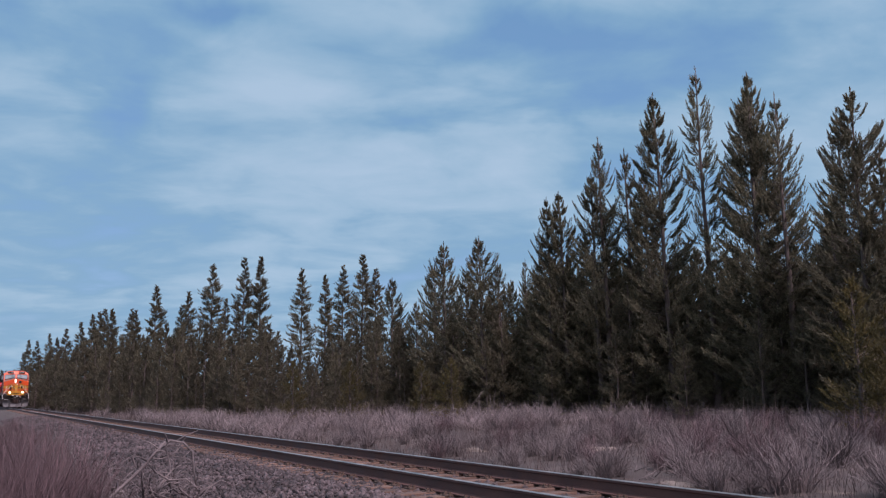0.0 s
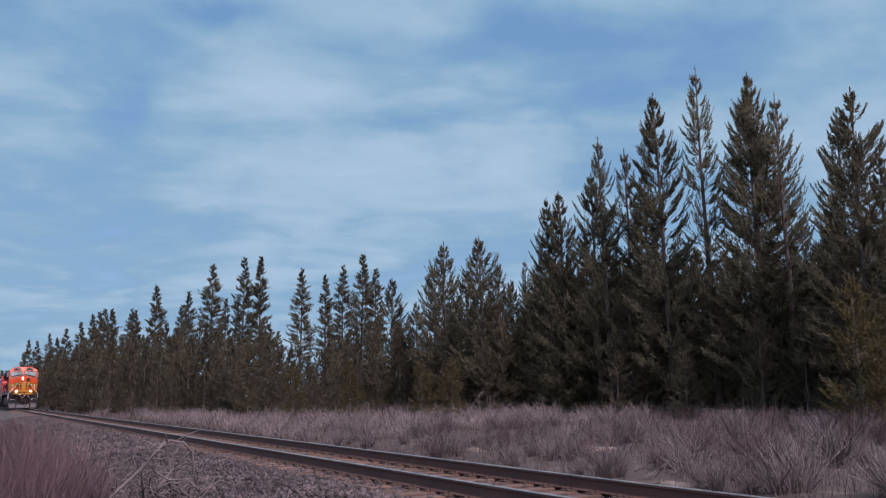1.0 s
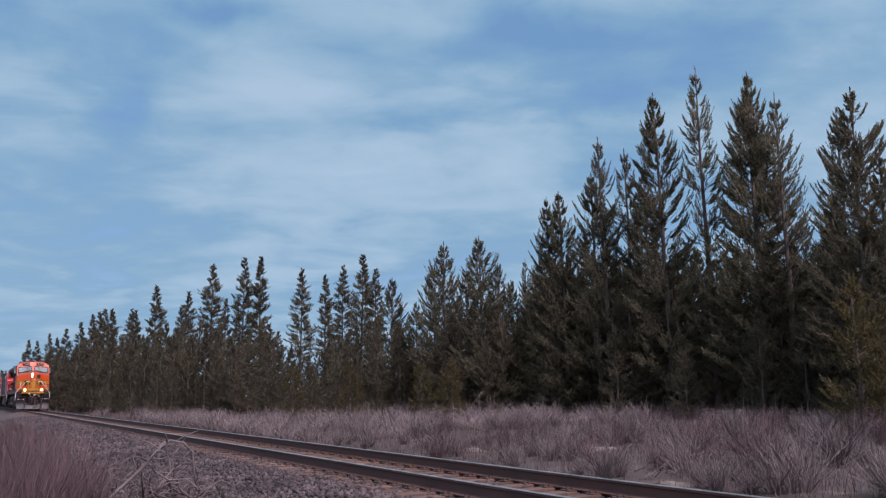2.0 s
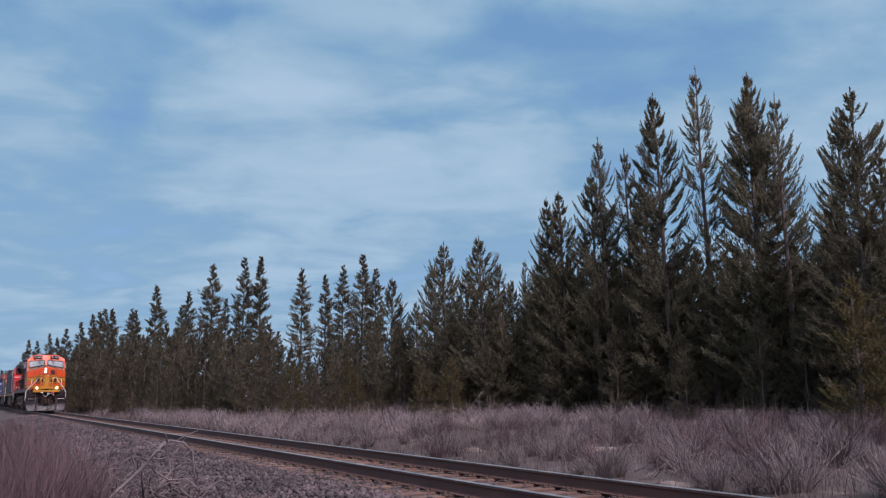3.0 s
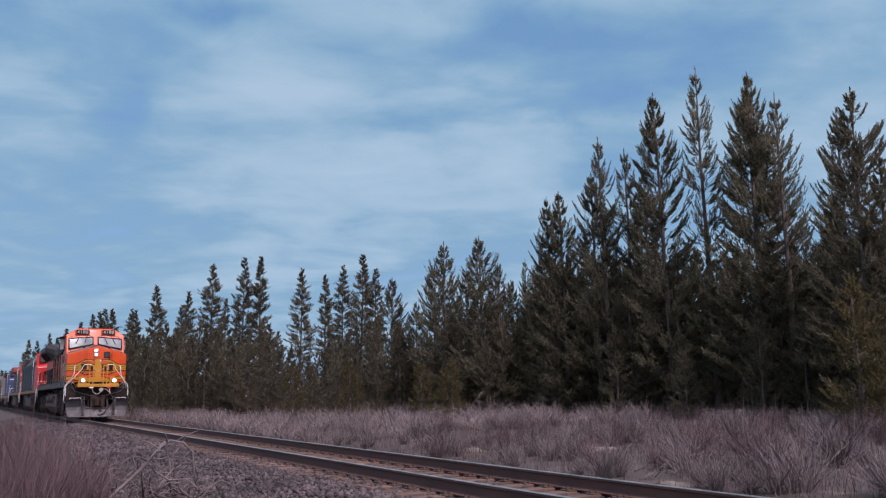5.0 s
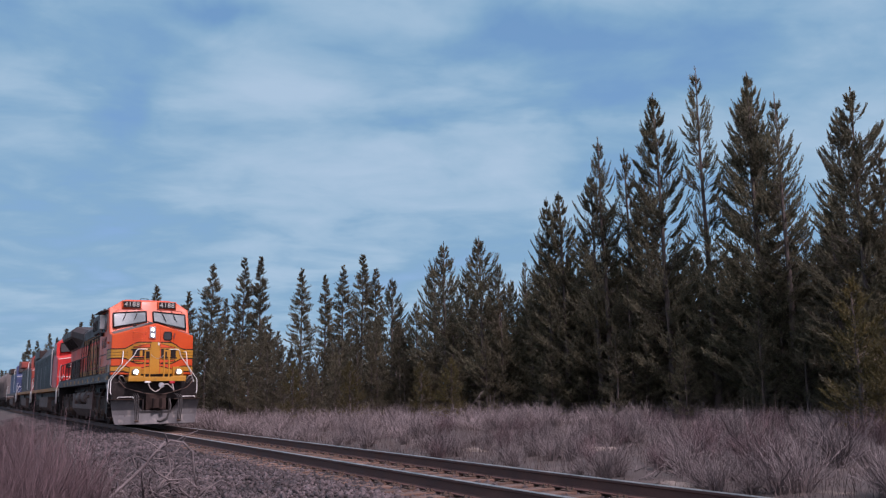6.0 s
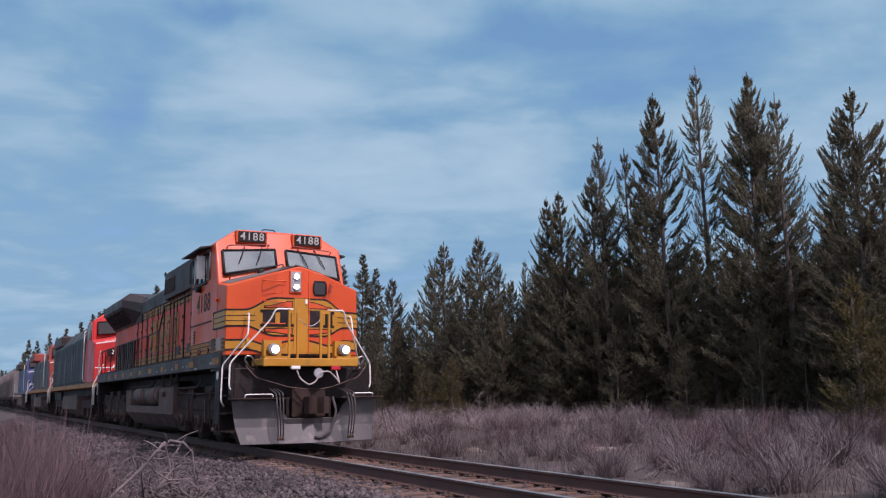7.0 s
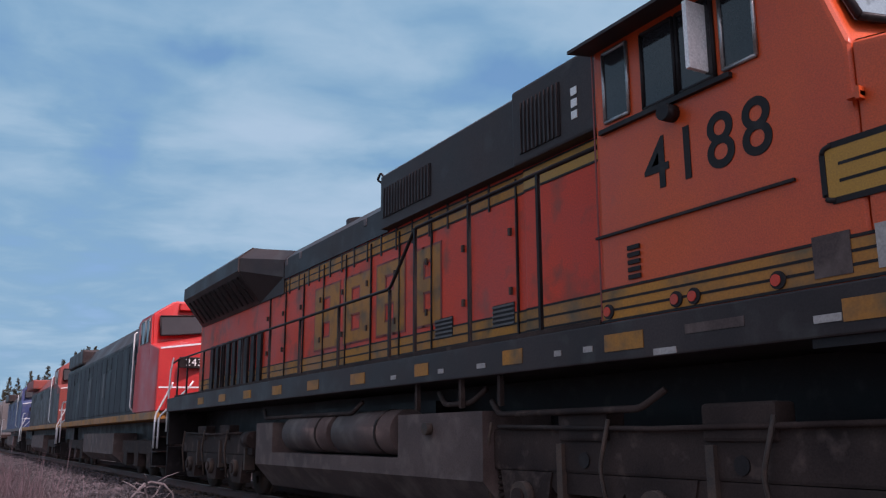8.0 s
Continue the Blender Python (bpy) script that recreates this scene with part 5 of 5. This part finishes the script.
        for x, w in ((7.05, 0.62), (8.02, 0.84), (9.10, 0.94), (10.22, 1.0)):          # emblem shapes: plates with two slots
            for a0, a1, z0, z1 in ((0.0, 0.36, 2.44, 3.42), (0.70, 1.0, 2.44, 3.42), (0.36, 0.70, 2.44, 2.60), (0.36, 0.70, 2.86, 3.02), (0.36, 0.70, 3.26, 3.42)):
                part("emblem_edge", boxes((x + w * a0 - 0.03, x + w * a1 + 0.03, y - 0.005, y + 0.005, z0 - 0.03, z1 + 0.03)), M_RUSTRED, hood)
                part("emblem_block", boxes((x + w * a0, x + w * a1, y - 0.008, y + 0.008, z0, z1)), M_YELLOW_OLD, hood, "faded yellow plain shape of the emblem")
        for k in range(9):                                   # radiator air intake bars at the rear
            x = 13.9 + 0.42 * k
            part("intake_bar", boxes((x, x + 0.22, min(y, y + s * 0.05), max(y, y + s * 0.05), 2.05, 3.05)), M_BLACK, hood)
        # dark side handrail, rising past the blower housing
        r = part("side_rail", bar([(3.5, s * 1.44, 3.55), (6.94, s * 1.44, 3.54), (7.62, s * 1.44, 2.89), (18.9, s * 1.44, 2.87), (19.4, s * 1.44, 2.82)], 0.022), M_BLACK, loco, "black walkway handrail")
        for x in (4.42, 5.69, 6.94, 7.62, 9.25, 10.8, 12.25, 13.8, 15.2, 16.6, 18.0, 18.9):
            top = 3.54 if x < 7.0 else 2.88
            part("stanchion", boxes((x - 0.018, x + 0.018, s * 1.44 - 0.018, s * 1.44 + 0.018, 1.98, top)), M_BLACK, r)
    for s in (-1, 1):
        part("walkway", boxes((3.52, 18.9, min(s * 1.03, s * 1.495), max(s * 1.03, s * 1.495), 1.98, 2.02)), M_GRIME, loco, "grimy tread plate walkway")
    # --- fuel tank and reservoirs
    bm = bmesh.new()
    prism(bm, [(-1.42, 1.32), (-1.42, 0.62), (-1.10, 0.26), (1.10, 0.26), (1.42, 0.62), (1.42, 1.32)], "x", 5.5, 7.4)
    tank = part("fuel_tank", bm, M_TANK, loco, "dusty grey fuel tank")
    bm = bmesh.new()
    prism(bm, [(-1.42, 0.78), (-1.42, 0.62), (-1.10, 0.26), (1.10, 0.26), (1.42, 0.62), (1.42, 0.82)], "x", 7.4, 12.0)
    part("tank_tray", bm, M_TANK, tank)
    bm = bmesh.new()
    prism(bm, [(-1.42, 1.30), (-1.42, 0.62), (-1.10, 0.26), (1.10, 0.26), (1.42, 0.62), (1.42, 1.30)], "x", 12.0, 12.85)
    part("tank_end", bm, M_TANK, tank)
    part("tank_core", boxes((7.4, 12.0, -0.9, 0.9, 0.80, 1.5)), M_BLACK, tank)
    for s in (-1, 1):
        for x in (8.48, 10.5):
            part("air_reservoir", disc("x", (x, s * 1.18, 1.12), 0.28, 1.86, 24), M_TANK, tank, "dusty cylindrical air reservoir")
            part("strap", disc("x", (x - 0.5, s * 1.18, 1.12), 0.29, 0.06, 24), M_GRIME, tank)
        part("filler", disc("y", (6.6, s * 1.45, 1.15), 0.07, 0.1, 12), M_IRON, tank)
        for x0, x1, z in ((5.6, 6.6, 1.55), (3.0, 5.5, 1.42), (8.7, 12.8, 1.52)):
            part("pipe", bar([(x0, s * 1.30, z), (x0 + 0.25, s * 1.34, z - 0.14), (x1 - 0.2, s * 1.34, z - 0.14), (x1, s * 1.30, z)], 0.03), M_GRIME, tank)
    for x in (5.15, 5.9, 6.9):
        part("hanger", boxes((x, x + 0.05, 1.38, 1.43, 1.36, 1.68)), M_GRIME, tank)
    # --- trucks
    for x, ax in ((0.0, (1.45, 3.15, 4.95)), (0.0, (14.4, 16.1, 17.8))):
        for s in (-1, 1):
            side_frame(x, s * 1.18, loco, ax)
        for a in ax:
            wheelset(loco, a)
    # --- front platform
    pf = part("anticlimber", boxes((-0.86, -0.06, -0.98, 1.02, 1.66, 1.80), (-0.92, -0.80, -0.99, 1.03, 1.64, 1.80), bevel=0.015), M_YELLOW, loco, "yellow front platform edge")
    for y in (-0.76, 0.76):
        part("lamp_bracket", boxes((-0.62, -0.58, y - 0.19, y + 0.19, 1.80, 2.17)), M_YELLOW, pf)
        part("lamp_bracket", boxes((-0.90, -0.58, y - 0.24, y + 0.24, 1.80, 1.84)), M_YELLOW, pf)
        part("lamp_cheek", boxes((-0.72, -0.58, y + 0.19, y + 0.21, 1.84, 2.17)), M_YELLOW, pf)
        dl = part("ditch_light", disc("x", (-0.70, y, 1.98), 0.11, 0.20, 24, 0.128), M_LENSGREY, pf, "lit ditch light in a round grey housing")
        part("reflector", disc("x", (-0.81, y, 1.98), 0.095, 0.03, 20, 0.10), M_STEEL, dl)
        part("lens", disc("x", (-0.83, y, 1.98), 0.068, 0.02, 16, 0.076), M_LAMP, dl)
    for y in (0.46, 0.28, -0.22, -0.40):
        part("platform_post", boxes((-0.79, -0.74, y - 0.022, y + 0.022, 1.80, 2.80), bevel=0.008), M_YELLOW, pf, "yellow platform post")
    part("crossbar", boxes((-0.795, -0.745, 0.28, 0.46, 2.72, 2.78), (-0.795, -0.745, -0.40, -0.22, 2.72, 2.78)), M_YELLOW, pf)
    chain = bmesh.new()
    tube(chain, [(-0.78, 0.27 - 0.055 * k, 2.62 - 0.16 * math.sin(math.pi * k / 9)) for k in range(10)], 0.01, 5)
    part("safety_chain", chain, M_STEEL, pf)
    # white handrails by the steps
    for s in (-1, 1):
        handrail(loco, [(0.08, s * 1.10, 2.76), (-0.20, s * 1.13, 2.74), (-0.26, s * 1.16, 2.30), (0.28, s * 1.53, 1.70), (0.30, s * 1.54, 0.98), (0.32, s * 1.47, 0.86)], 0.017)
        handrail(loco, [(-0.76, s * 0.38, 2.80), (-0.76, s * 0.74, 2.80), (-0.66, s * 0.82, 2.58), (-0.30, s * 1.53, 1.72), (-0.30, s * 1.54, 1.24), (-0.30, s * 1.40, 1.12)], 0.017)
        handrail(loco, [(-0.50, s * 1.02, 1.60), (-0.56, s * 1.16, 1.84), (-0.56, s * 1.26, 1.86), (-0.52, s * 1.30, 1.78), (-0.46, s * 1.14, 1.58)], 0.018, M_STEEL)
        st = steps(loco, 0.0, s * 1.50)
        part("side_plate", boxes((0.56, 0.92, s * 1.49 - 0.02, s * 1.49 + 0.02, 0.50, 1.66)), M_BLACK, st, "black plate with a round white disc")
        part("disc_mark", disc("y", (0.72, s * 1.515, 1.50), 0.085, 0.012, 20), M_WHITE, st)
        part("end_plate", boxes((-0.32, -0.28, min(s * 1.02, s * 1.5), max(s * 1.02, s * 1.5), 1.08, 1.62)), M_BLACK, st)
        part("step_bar", bar([(-0.98, s * 0.85, 1.01), (-1.0, s * 0.85, 1.09), (-0.84, s * 1.36, 1.09), (-0.82, s * 1.36, 1.01)], 0.012), M_WHITE, st)
        # uncoupling lever and hoses
        part("cut_lever", bar([(-0.62, s * 1.30, 1.66), (-0.66, s * 1.10, 1.42), (-0.80, s * 0.45, 1.22), (-0.95, s * 0.15, 1.18)], 0.014), M_IRON, loco)
        for k in range(3):
            part("brake_hose", bar([(-0.62, s * (0.66 + 0.07 * k), 1.20), (-1.10, s * (0.68 + 0.07 * k), 1.10), (-1.20, s * (0.70 + 0.06 * k), 0.80), (-1.14, s * (0.68 + 0.05 * k), 0.28)], 0.015), M_RUBBER, loco, "black air hose with a metal end")
            part("hose_end", disc("z", (-1.14, s * (0.68 + 0.05 * k), 0.24), 0.026, 0.08, 10), M_IRON, loco)
    part("end_beam", boxes((-0.35, 0.10, -1.45, 1.45, 0.98, 1.62), bevel=0.02), M_BLACK, loco, "black front end beam")
    part("cable_loop", bar([(-0.86, 0.34, 1.62), (-0.92, 0.28, 1.40), (-0.96, 0.10, 1.26), (-0.96, -0.04, 1.32), (-0.96, -0.16, 1.52), (-0.95, -0.34, 1.54), (-0.92, -0.52, 1.38), (-0.92, -0.58, 1.28), (-0.88, -0.50, 1.62)], 0.017), M_HOSE, loco, "pale looped jumper cable")
    part("receptacle", boxes((-0.92, -0.84, 0.26, 0.46, 1.58, 1.66), bevel=0.02), M_WHITE, loco, "white cable receptacle cover")
    part("receptacle", boxes((-0.92, -0.84, -0.60, -0.40, 1.56, 1.66), bevel=0.02), M_REDLENS, loco, "red cable receptacle cover")
    part("medallion", disc("x", (-0.92, -0.12, 1.50), 0.10, 0.04, 20), M_LENSGREY, loco)
    coupler(loco, -0.95)
    part("coupler_pocket", boxes((-0.7, -0.3, -0.36, 0.36, 0.62, 1.20), bevel=0.03), M_GRIME, loco)
    part("air_hose", bar([(-0.95, -0.42, 1.02), (-1.04, -0.46, 0.72), (-1.08, -0.32, 0.34), (-1.10, -0.10, 0.22), (-1.10, 0.02, 0.24)], 0.027), M_RUBBER, loco, "thick black train air hose")
    # plow: a swept blade with an open top, thin and hollow behind
    bm = bmesh.new()
    rows = []
    for i in range(13):
        y = -1.50 + 3.0 * i / 12
        sweep = -1.02 + 0.42 * (abs(y) / 1.5) ** 1.3
        notch = 0.98 if abs(y) > 0.55 else 0.60
        flare_y = 1.0
        rows.append([bm.verts.new(p) for p in ((sweep + 0.02, y * 1.04, notch), (sweep + 0.06, y * 1.0, 0.62 if abs(y) > 0.55 else 0.5), (sweep + 0.04, y * 0.98, 0.45), (sweep - 0.10, y * 0.93, 0.13))])
    for a, b in zip(rows, rows[1:]):
        for k in range(3):
            bm.faces.new((a[k], a[k + 1], b[k + 1], b[k]))
    bmesh.ops.recalc_face_normals(bm, faces=bm.faces)
    bmesh.ops.solidify(bm, geom=bm.faces, thickness=0.03)
    part("plow", bm, M_PLOW, loco, "pale scuffed steel snow plow blade")
    for s in (-1, 1):
        bm = bmesh.new()
        rows = []
        for i in range(8):
            y = 0.55 + 1.05 * i / 7
            x = -1.02 + 0.42 * (y / 1.5) ** 1.3
            rows.append([bm.verts.new(p) for p in ((x + 0.10, s * y, 0.985), (x - 0.21, s * y, 1.0), (x - 0.21, s * y, 1.025), (x + 0.10, s * y, 1.02))])
        for a, b in zip(rows, rows[1:]):
            for k in range(4):
                bm.faces.new((a[k], a[(k + 1) % 4], b[(k + 1) % 4], b[k]))
        bm.faces.new(rows[0])
        bm.faces.new(rows[-1])
        bmesh.ops.recalc_face_normals(bm, faces=bm.faces)
        part("plow_ledge", bm, M_GRIME, loco, "dark step ledge along the top of the plow")
        part("plow_brace", boxes((-0.60, -0.25, s * 1.1 - 0.03, s * 1.1 + 0.03, 0.40, 1.0)), M_BLACK, loco)
        part("plow_brace", boxes((-0.70, -0.25, s * 0.45 - 0.03, s * 0.45 + 0.03, 0.3, 1.0)), M_BLACK, loco)
    # rear platform
    part("rear_end", boxes((19.5, 19.65, -1.45, 1.45, 0.9, 1.98)), M_BLACK, loco)
    for s in (-1, 1):
        handrail(loco, [(19.45, s * 1.44, 2.95), (19.60, s * 1.46, 2.6), (19.62, s * 1.48, 1.2)], 0.02)
    coupler(loco, 19.75, 1)
    return loco


def simple_truck(veh, x, ax, turning=False, radius=0.5):
    for s in (-1, 1):
        t = part("truck_frame", boxes((x + ax[0] - 0.6, x + ax[-1] + 0.6, s * 1.15 - 0.09, s * 1.15 + 0.09, 0.62, 0.98), *[(x + a - 0.28, x + a + 0.28, s * 1.15 - 0.10, s * 1.15 + 0.10, 0.26, 0.7) for a in ax], bevel=0.02), M_GRIME, veh)
    for a in ax:
        wheelset(veh, x + a, radius, turning)


def following_locomotive(label, nose_mat, body_mat, sill_mat, roof_mat, number="", body_half=1.42, lit=False, length=20.6, cowl=True):
    """A trailing unit: wide nose and cab, tall body, trucks and tank."""
    loco = thing("locomotive", label, "locomotive", "train")
    part("sill", boxes((0.3, length - 0.3, -1.48, 1.48, 1.52, 1.72), bevel=0.015), sill_mat, loco, "painted side sill")
    part("underframe", boxes((0.3, length - 0.3, -0.7, 0.7, 0.95, 1.55)), M_BLACK, loco)
    nose = part("nose", nose_shell(1.72, 3.32, 3.62, 1.5, 0.22), nose_mat, loco, "short hood of the trailing unit")
    cabm = bmesh.new()
    outline = [(-1.46, 1.72), (-1.46, 4.36), (-0.85, 4.78), (0.85, 4.78), (1.46, 4.36), (1.46, 1.72)]
    lo = [cabm.verts.new((1.25 if z < 3.4 else 1.25 + (z - 3.4) * 0.28, y, z)) for y, z in outline]
    hi = [cabm.verts.new((3.3, y, z)) for y, z in outline]
    for i in range(6):
        cabm.faces.new((lo[i], lo[(i + 1) % 6], hi[(i + 1) % 6], hi[i]))
    cabm.faces.new(lo)
    cabm.faces.new(hi[::-1])
    bmesh.ops.recalc_face_normals(cabm, faces=cabm.faces)
    bmesh.ops.bevel(cabm, geom=[e for e in cabm.edges if e.calc_face_angle(0) > 0.3], offset=0.05, segments=2, affect="EDGES")
    cab = part("cab", cabm, nose_mat, loco, "cab in the colour of the nose")
    part("cab_side", boxes((0.4, 3.32, 1.40, 1.486, 1.75, 3.10), (1.6, 3.32, 1.40, 1.468, 3.10, 3.43)), body_mat if body_mat is not M_GREYBODY else M_RED, cab)
    for s in (-1, 1):
        fx = lambda z: 1.22 + (z - 3.4) * 0.28
        window(cab, [(fx(3.80) - 0.02, s * 1.26, 3.76), (fx(4.32) - 0.02, s * 1.26, 4.30), (fx(4.38) - 0.02, s * 0.10, 4.38), (fx(3.90) - 0.02, s * 0.10, 3.88)], (-0.95, 0, 0.28), M_GLASS, M_BLACK)
        y = s * 1.464
        for x0, x1 in ((1.75, 2.2), (2.3, 2.85)):
            window(cab, [(x0, y, 3.62), (x1, y, 3.62), (x1, y, 4.25), (x0, y, 4.25)], (0, s, 0), M_GLASS, M_STEEL, 0.035)
        part("stripe", nose_strip(min(s * 0.02, s * 1.44), max(s * 0.02, s * 1.44), lambda yy: 3.48 - 0.18 * abs(yy) / 1.48, lambda yy: 3.525 - 0.18 * abs(yy) / 1.48, 0.008, 8), M_WHITE, nose)
        part("stripe", nose_strip(min(s * 0.5, s * 1.44), max(s * 0.5, s * 1.44), lambda yy: 2.30, lambda yy: 2.34, 0.008, 8), M_WHITE, nose)
        handrail(loco, [(0.0, s * 1.15, 2.42), (-0.25, s * 1.20, 2.40), (0.15, s * 1.50, 1.60), (0.18, s * 1.50, 0.80)], 0.024)
        handrail(loco, [(-0.45, s * 0.75, 2.45), (-0.50, s * 0.85, 2.30), (-0.30, s * 1.50, 1.55), (-0.28, s * 1.50, 0.80)], 0.024)
        steps(loco, -0.2, s * 1.48)
        handrail(loco, [(length - 0.9, s * 1.40, 2.62), (length - 0.35, s * 1.46, 2.62), (length - 0.30, s * 1.48, 2.30), (length - 0.60, s * 1.50, 1.75), (length - 0.60, s * 1.50, 0.85)], 0.028)
        handrail(loco, [(3.4, s * 1.47, 4.05), (3.42, s * 1.55, 4.0), (3.42, s * 1.55, 1.9), (3.4, s * 1.47, 1.8)], 0.022)
        headlight(loco, (-0.55, s * 0.80, 1.95), 0.10, lit)
    part("platform", boxes((-0.6, 0.3, -1.05, 1.05, 1.5, 1.62), bevel=0.015), M_BLACK, loco)
    part("number_board", boxes((-0.17, -0.08, 0.30, 1.05, 2.80, 3.08), bevel=0.015), M_BLACK, nose, "dark number board on the nose")
    if number:
        lettering("board_digit", number, 0.26, M_WHITE, nose, Matrix.Translation((-0.173, 0.68, 2.94)) @ Matrix(((0, 0, -1, 0), (-1, 0, 0, 0), (0, 1, 0, 0), (0, 0, 0, 1))), 0.003)
    part("nose_vent", boxes((-0.13, -0.09, -0.15, 0.45, 3.18, 3.34), bevel=0.02), M_BLACK, nose)
    part("roof_board", boxes((1.38, 1.7, 0.15, 0.75, 4.5, 4.70), (1.38, 1.7, -0.75, -0.15, 4.5, 4.70), bevel=0.02), nose_mat, cab)
    b = body_half
    bm = bmesh.new()
    prism(bm, [(-b, 1.72), (-b, 3.80), (-b + 0.42, 4.42), (b - 0.42, 4.42), (b, 3.80), (b, 1.72)], "x", 3.3, length - 1.2)
    body = part("body", bm, body_mat, loco, "long weathered body of the unit")
    bm = bmesh.new()
    prism(bm, [(-b - 0.012, 3.76), (-b - 0.012, 3.84), (-b + 0.42, 4.46), (b - 0.42, 4.46), (b + 0.012, 3.84), (b + 0.012, 3.76)], "x", 3.32, length - 1.22)
    part("roof", bm, roof_mat, body, "dark roof")
    rnd = random.Random(len(label))
    for s in (-1, 1):
        y = s * (b + 0.003)
        n = 15
        for k in range(n):
            x = 3.6 + (length - 5.2) * k / n
            w = (length - 5.2) / n
            part("panel", boxes((x + 0.03, x + w - 0.03, min(y, y + s * 0.025), max(y, y + s * 0.025), 1.82, 3.66 if k % 4 else 3.2)), body_mat, body)
            if k % 4 == 0:
                part("grille", boxes((x + 0.1, x + w - 0.1, min(y, y + s * 0.02), max(y, y + s * 0.02), 3.28, 3.68)), M_BLACK, body)
            if k in (5, 8, 11):
                part("placard", boxes((x + 0.3, x + 0.55, min(y, y + s * 0.03), max(y, y + s * 0.03), 2.4, 3.2)), M_HOPPER, body)
    for x in (6.0, 9.5, 12.5):
        part("roof_fan", disc("z", (x, 0, 4.52), 0.6, 0.16, 24), roof_mat, body)
    part("radiator", boxes((length - 5.6, length - 1.4, -1.46, 1.46, 3.98, 4.56), bevel=0.08), roof_mat, body, "overhanging radiator housing")
    bm = bmesh.new()
    prism(bm, [(-1.40, 1.2), (-1.40, 0.55), (-1.1, 0.30), (1.1, 0.30), (1.40, 0.55), (1.40, 1.2)], "x", 6.6, 13.2)
    part("fuel_tank", bm, M_TANK, loco, "dusty fuel tank")
    simple_truck(loco, 0, (1.9, 3.6, 5.3), True)
    simple_truck(loco, 0, (14.8, 16.5, 18.2), True)
    coupler(loco, -0.7)
    coupler(loco, length - 0.2, 1)
    part("plow", boxes((-0.75, -0.68, -1.35, 1.35, 0.16, 0.85), bevel=0.02), M_BLACK, loco)
    return loco


def hopper_car():
    car = thing("hopper_car", "weathered grey covered hopper car with ribbed sides", "railcar", "train")
    bm = bmesh.new()
    prism(bm, [(-1.55, 1.35), (-1.60, 3.9), (-1.1, 4.55), (1.1, 4.55), (1.60, 3.9), (1.55, 1.35)], "x", 1.4, 15.4)
    body = part("body", bm, M_HOPPER, car, "grey ribbed car body")
    for k in range(15):
        for s in (-1, 1):
            x = 1.7 + 0.95 * k
            part("rib", boxes((x, x + 0.09, min(s * 1.56, s * 1.68), max(s * 1.56, s * 1.68), 1.35, 3.95)), M_HOPPER, body)
    part("sill", boxes((0.3, 16.5, -1.5, 1.5, 1.05, 1.35), bevel=0.02), M_GRIME, car)
    for x in (3.6, 7.2, 10.8):
        bm = bmesh.new()
        prism(bm, [(x, 1.06), (x + 2.4, 1.06), (x + 1.6, 0.35), (x + 0.8, 0.35)], "y", -1.1, 1.1)
        part("chute", bm, M_GRIME, car)
    for x in (0.5, 16.1):
        for s in (-1, 1):
            part("ladder", bar([(x, s * 1.45, 1.3), (x, s * 1.45, 4.3), (x + 0.4, s * 1.45, 4.3), (x + 0.4, s * 1.45, 1.3)], 0.025), M_HOPPER, car)
    part("roof_walk", boxes((1.0, 15.8, -0.4, 0.4, 4.56, 4.66)), M_GRIME, car)
    simple_truck(car, 0, (1.2, 2.9), False, 0.45)
    simple_truck(car, 0, (13.9, 15.6), False, 0.45)
    coupler(car, 0.1)
    coupler(car, 16.7, 1)
    return car


# the consist, with the distance of each vehicle's nose behind the leader's
TRAIN = [(lead_locomotive(), 0.0)]
TRAIN.append((following_locomotive("red-nosed diesel locomotive with a faded black and grey body, coupled behind", M_RED, M_GREYBODY, M_YELLOW_OLD, M_ROOF, "243", lit=True), 20.7))
TRAIN.append((following_locomotive("dark diesel locomotive with an oxide red nose, third in the train", M_RUSTRED, M_ROOF, M_YELLOW_OLD, M_RUSTRED, body_half=1.1), 42.1))
TRAIN.append((following_locomotive("faded blue diesel locomotive, fourth in the train", M_BLUE, M_BLUE, M_HOPPER, M_ROOF, body_half=1.15), 63.5))
car = hopper_car()
TRAIN.append((car, 85.1))
for k in range(1, 7):
    TRAIN.append((copy_thing(car, Matrix.Identity(4)), 85.1 + 17.2 * k))

# seconds, and how far up the line the leader's nose stands
RUN = [(0.0, 128.16), (0.5, 120.35), (1.0, 112.5), (1.5, 104.65), (2.2, 93.6), (3.0, 81.08), (3.5, 73.05), (4.0, 65.15), (4.5, 57.33), (5.2, 46.2), (5.8, 36.8),
       (6.0, 33.72), (6.5, 25.49), (7.0, 17.72), (7.4, 11.2), (7.5, 9.53), (7.6, 7.92), (7.7, 6.84), (7.8, 5.27), (7.9, 3.71), (8.0, 2.10)]


def stands(t):
    return float(np.interp(t, [r[0] for r in RUN], [r[1] for r in RUN]))


def motions():
    for vehicle, behind in TRAIN:
        walk(vehicle, [(t, pose(s + behind, TRACK_Y, 0)) for t, s in RUN])
    for ob, x, radius in WHEELSETS:
        rows = []
        for i in range(241):
            t = i / 30
            rows.append((t, Matrix.Translation((x, 0, radius)) @ Matrix.Rotation((stands(t) - stands(0)) / radius, 4, "Y")))
        walk(ob, rows)


motions()
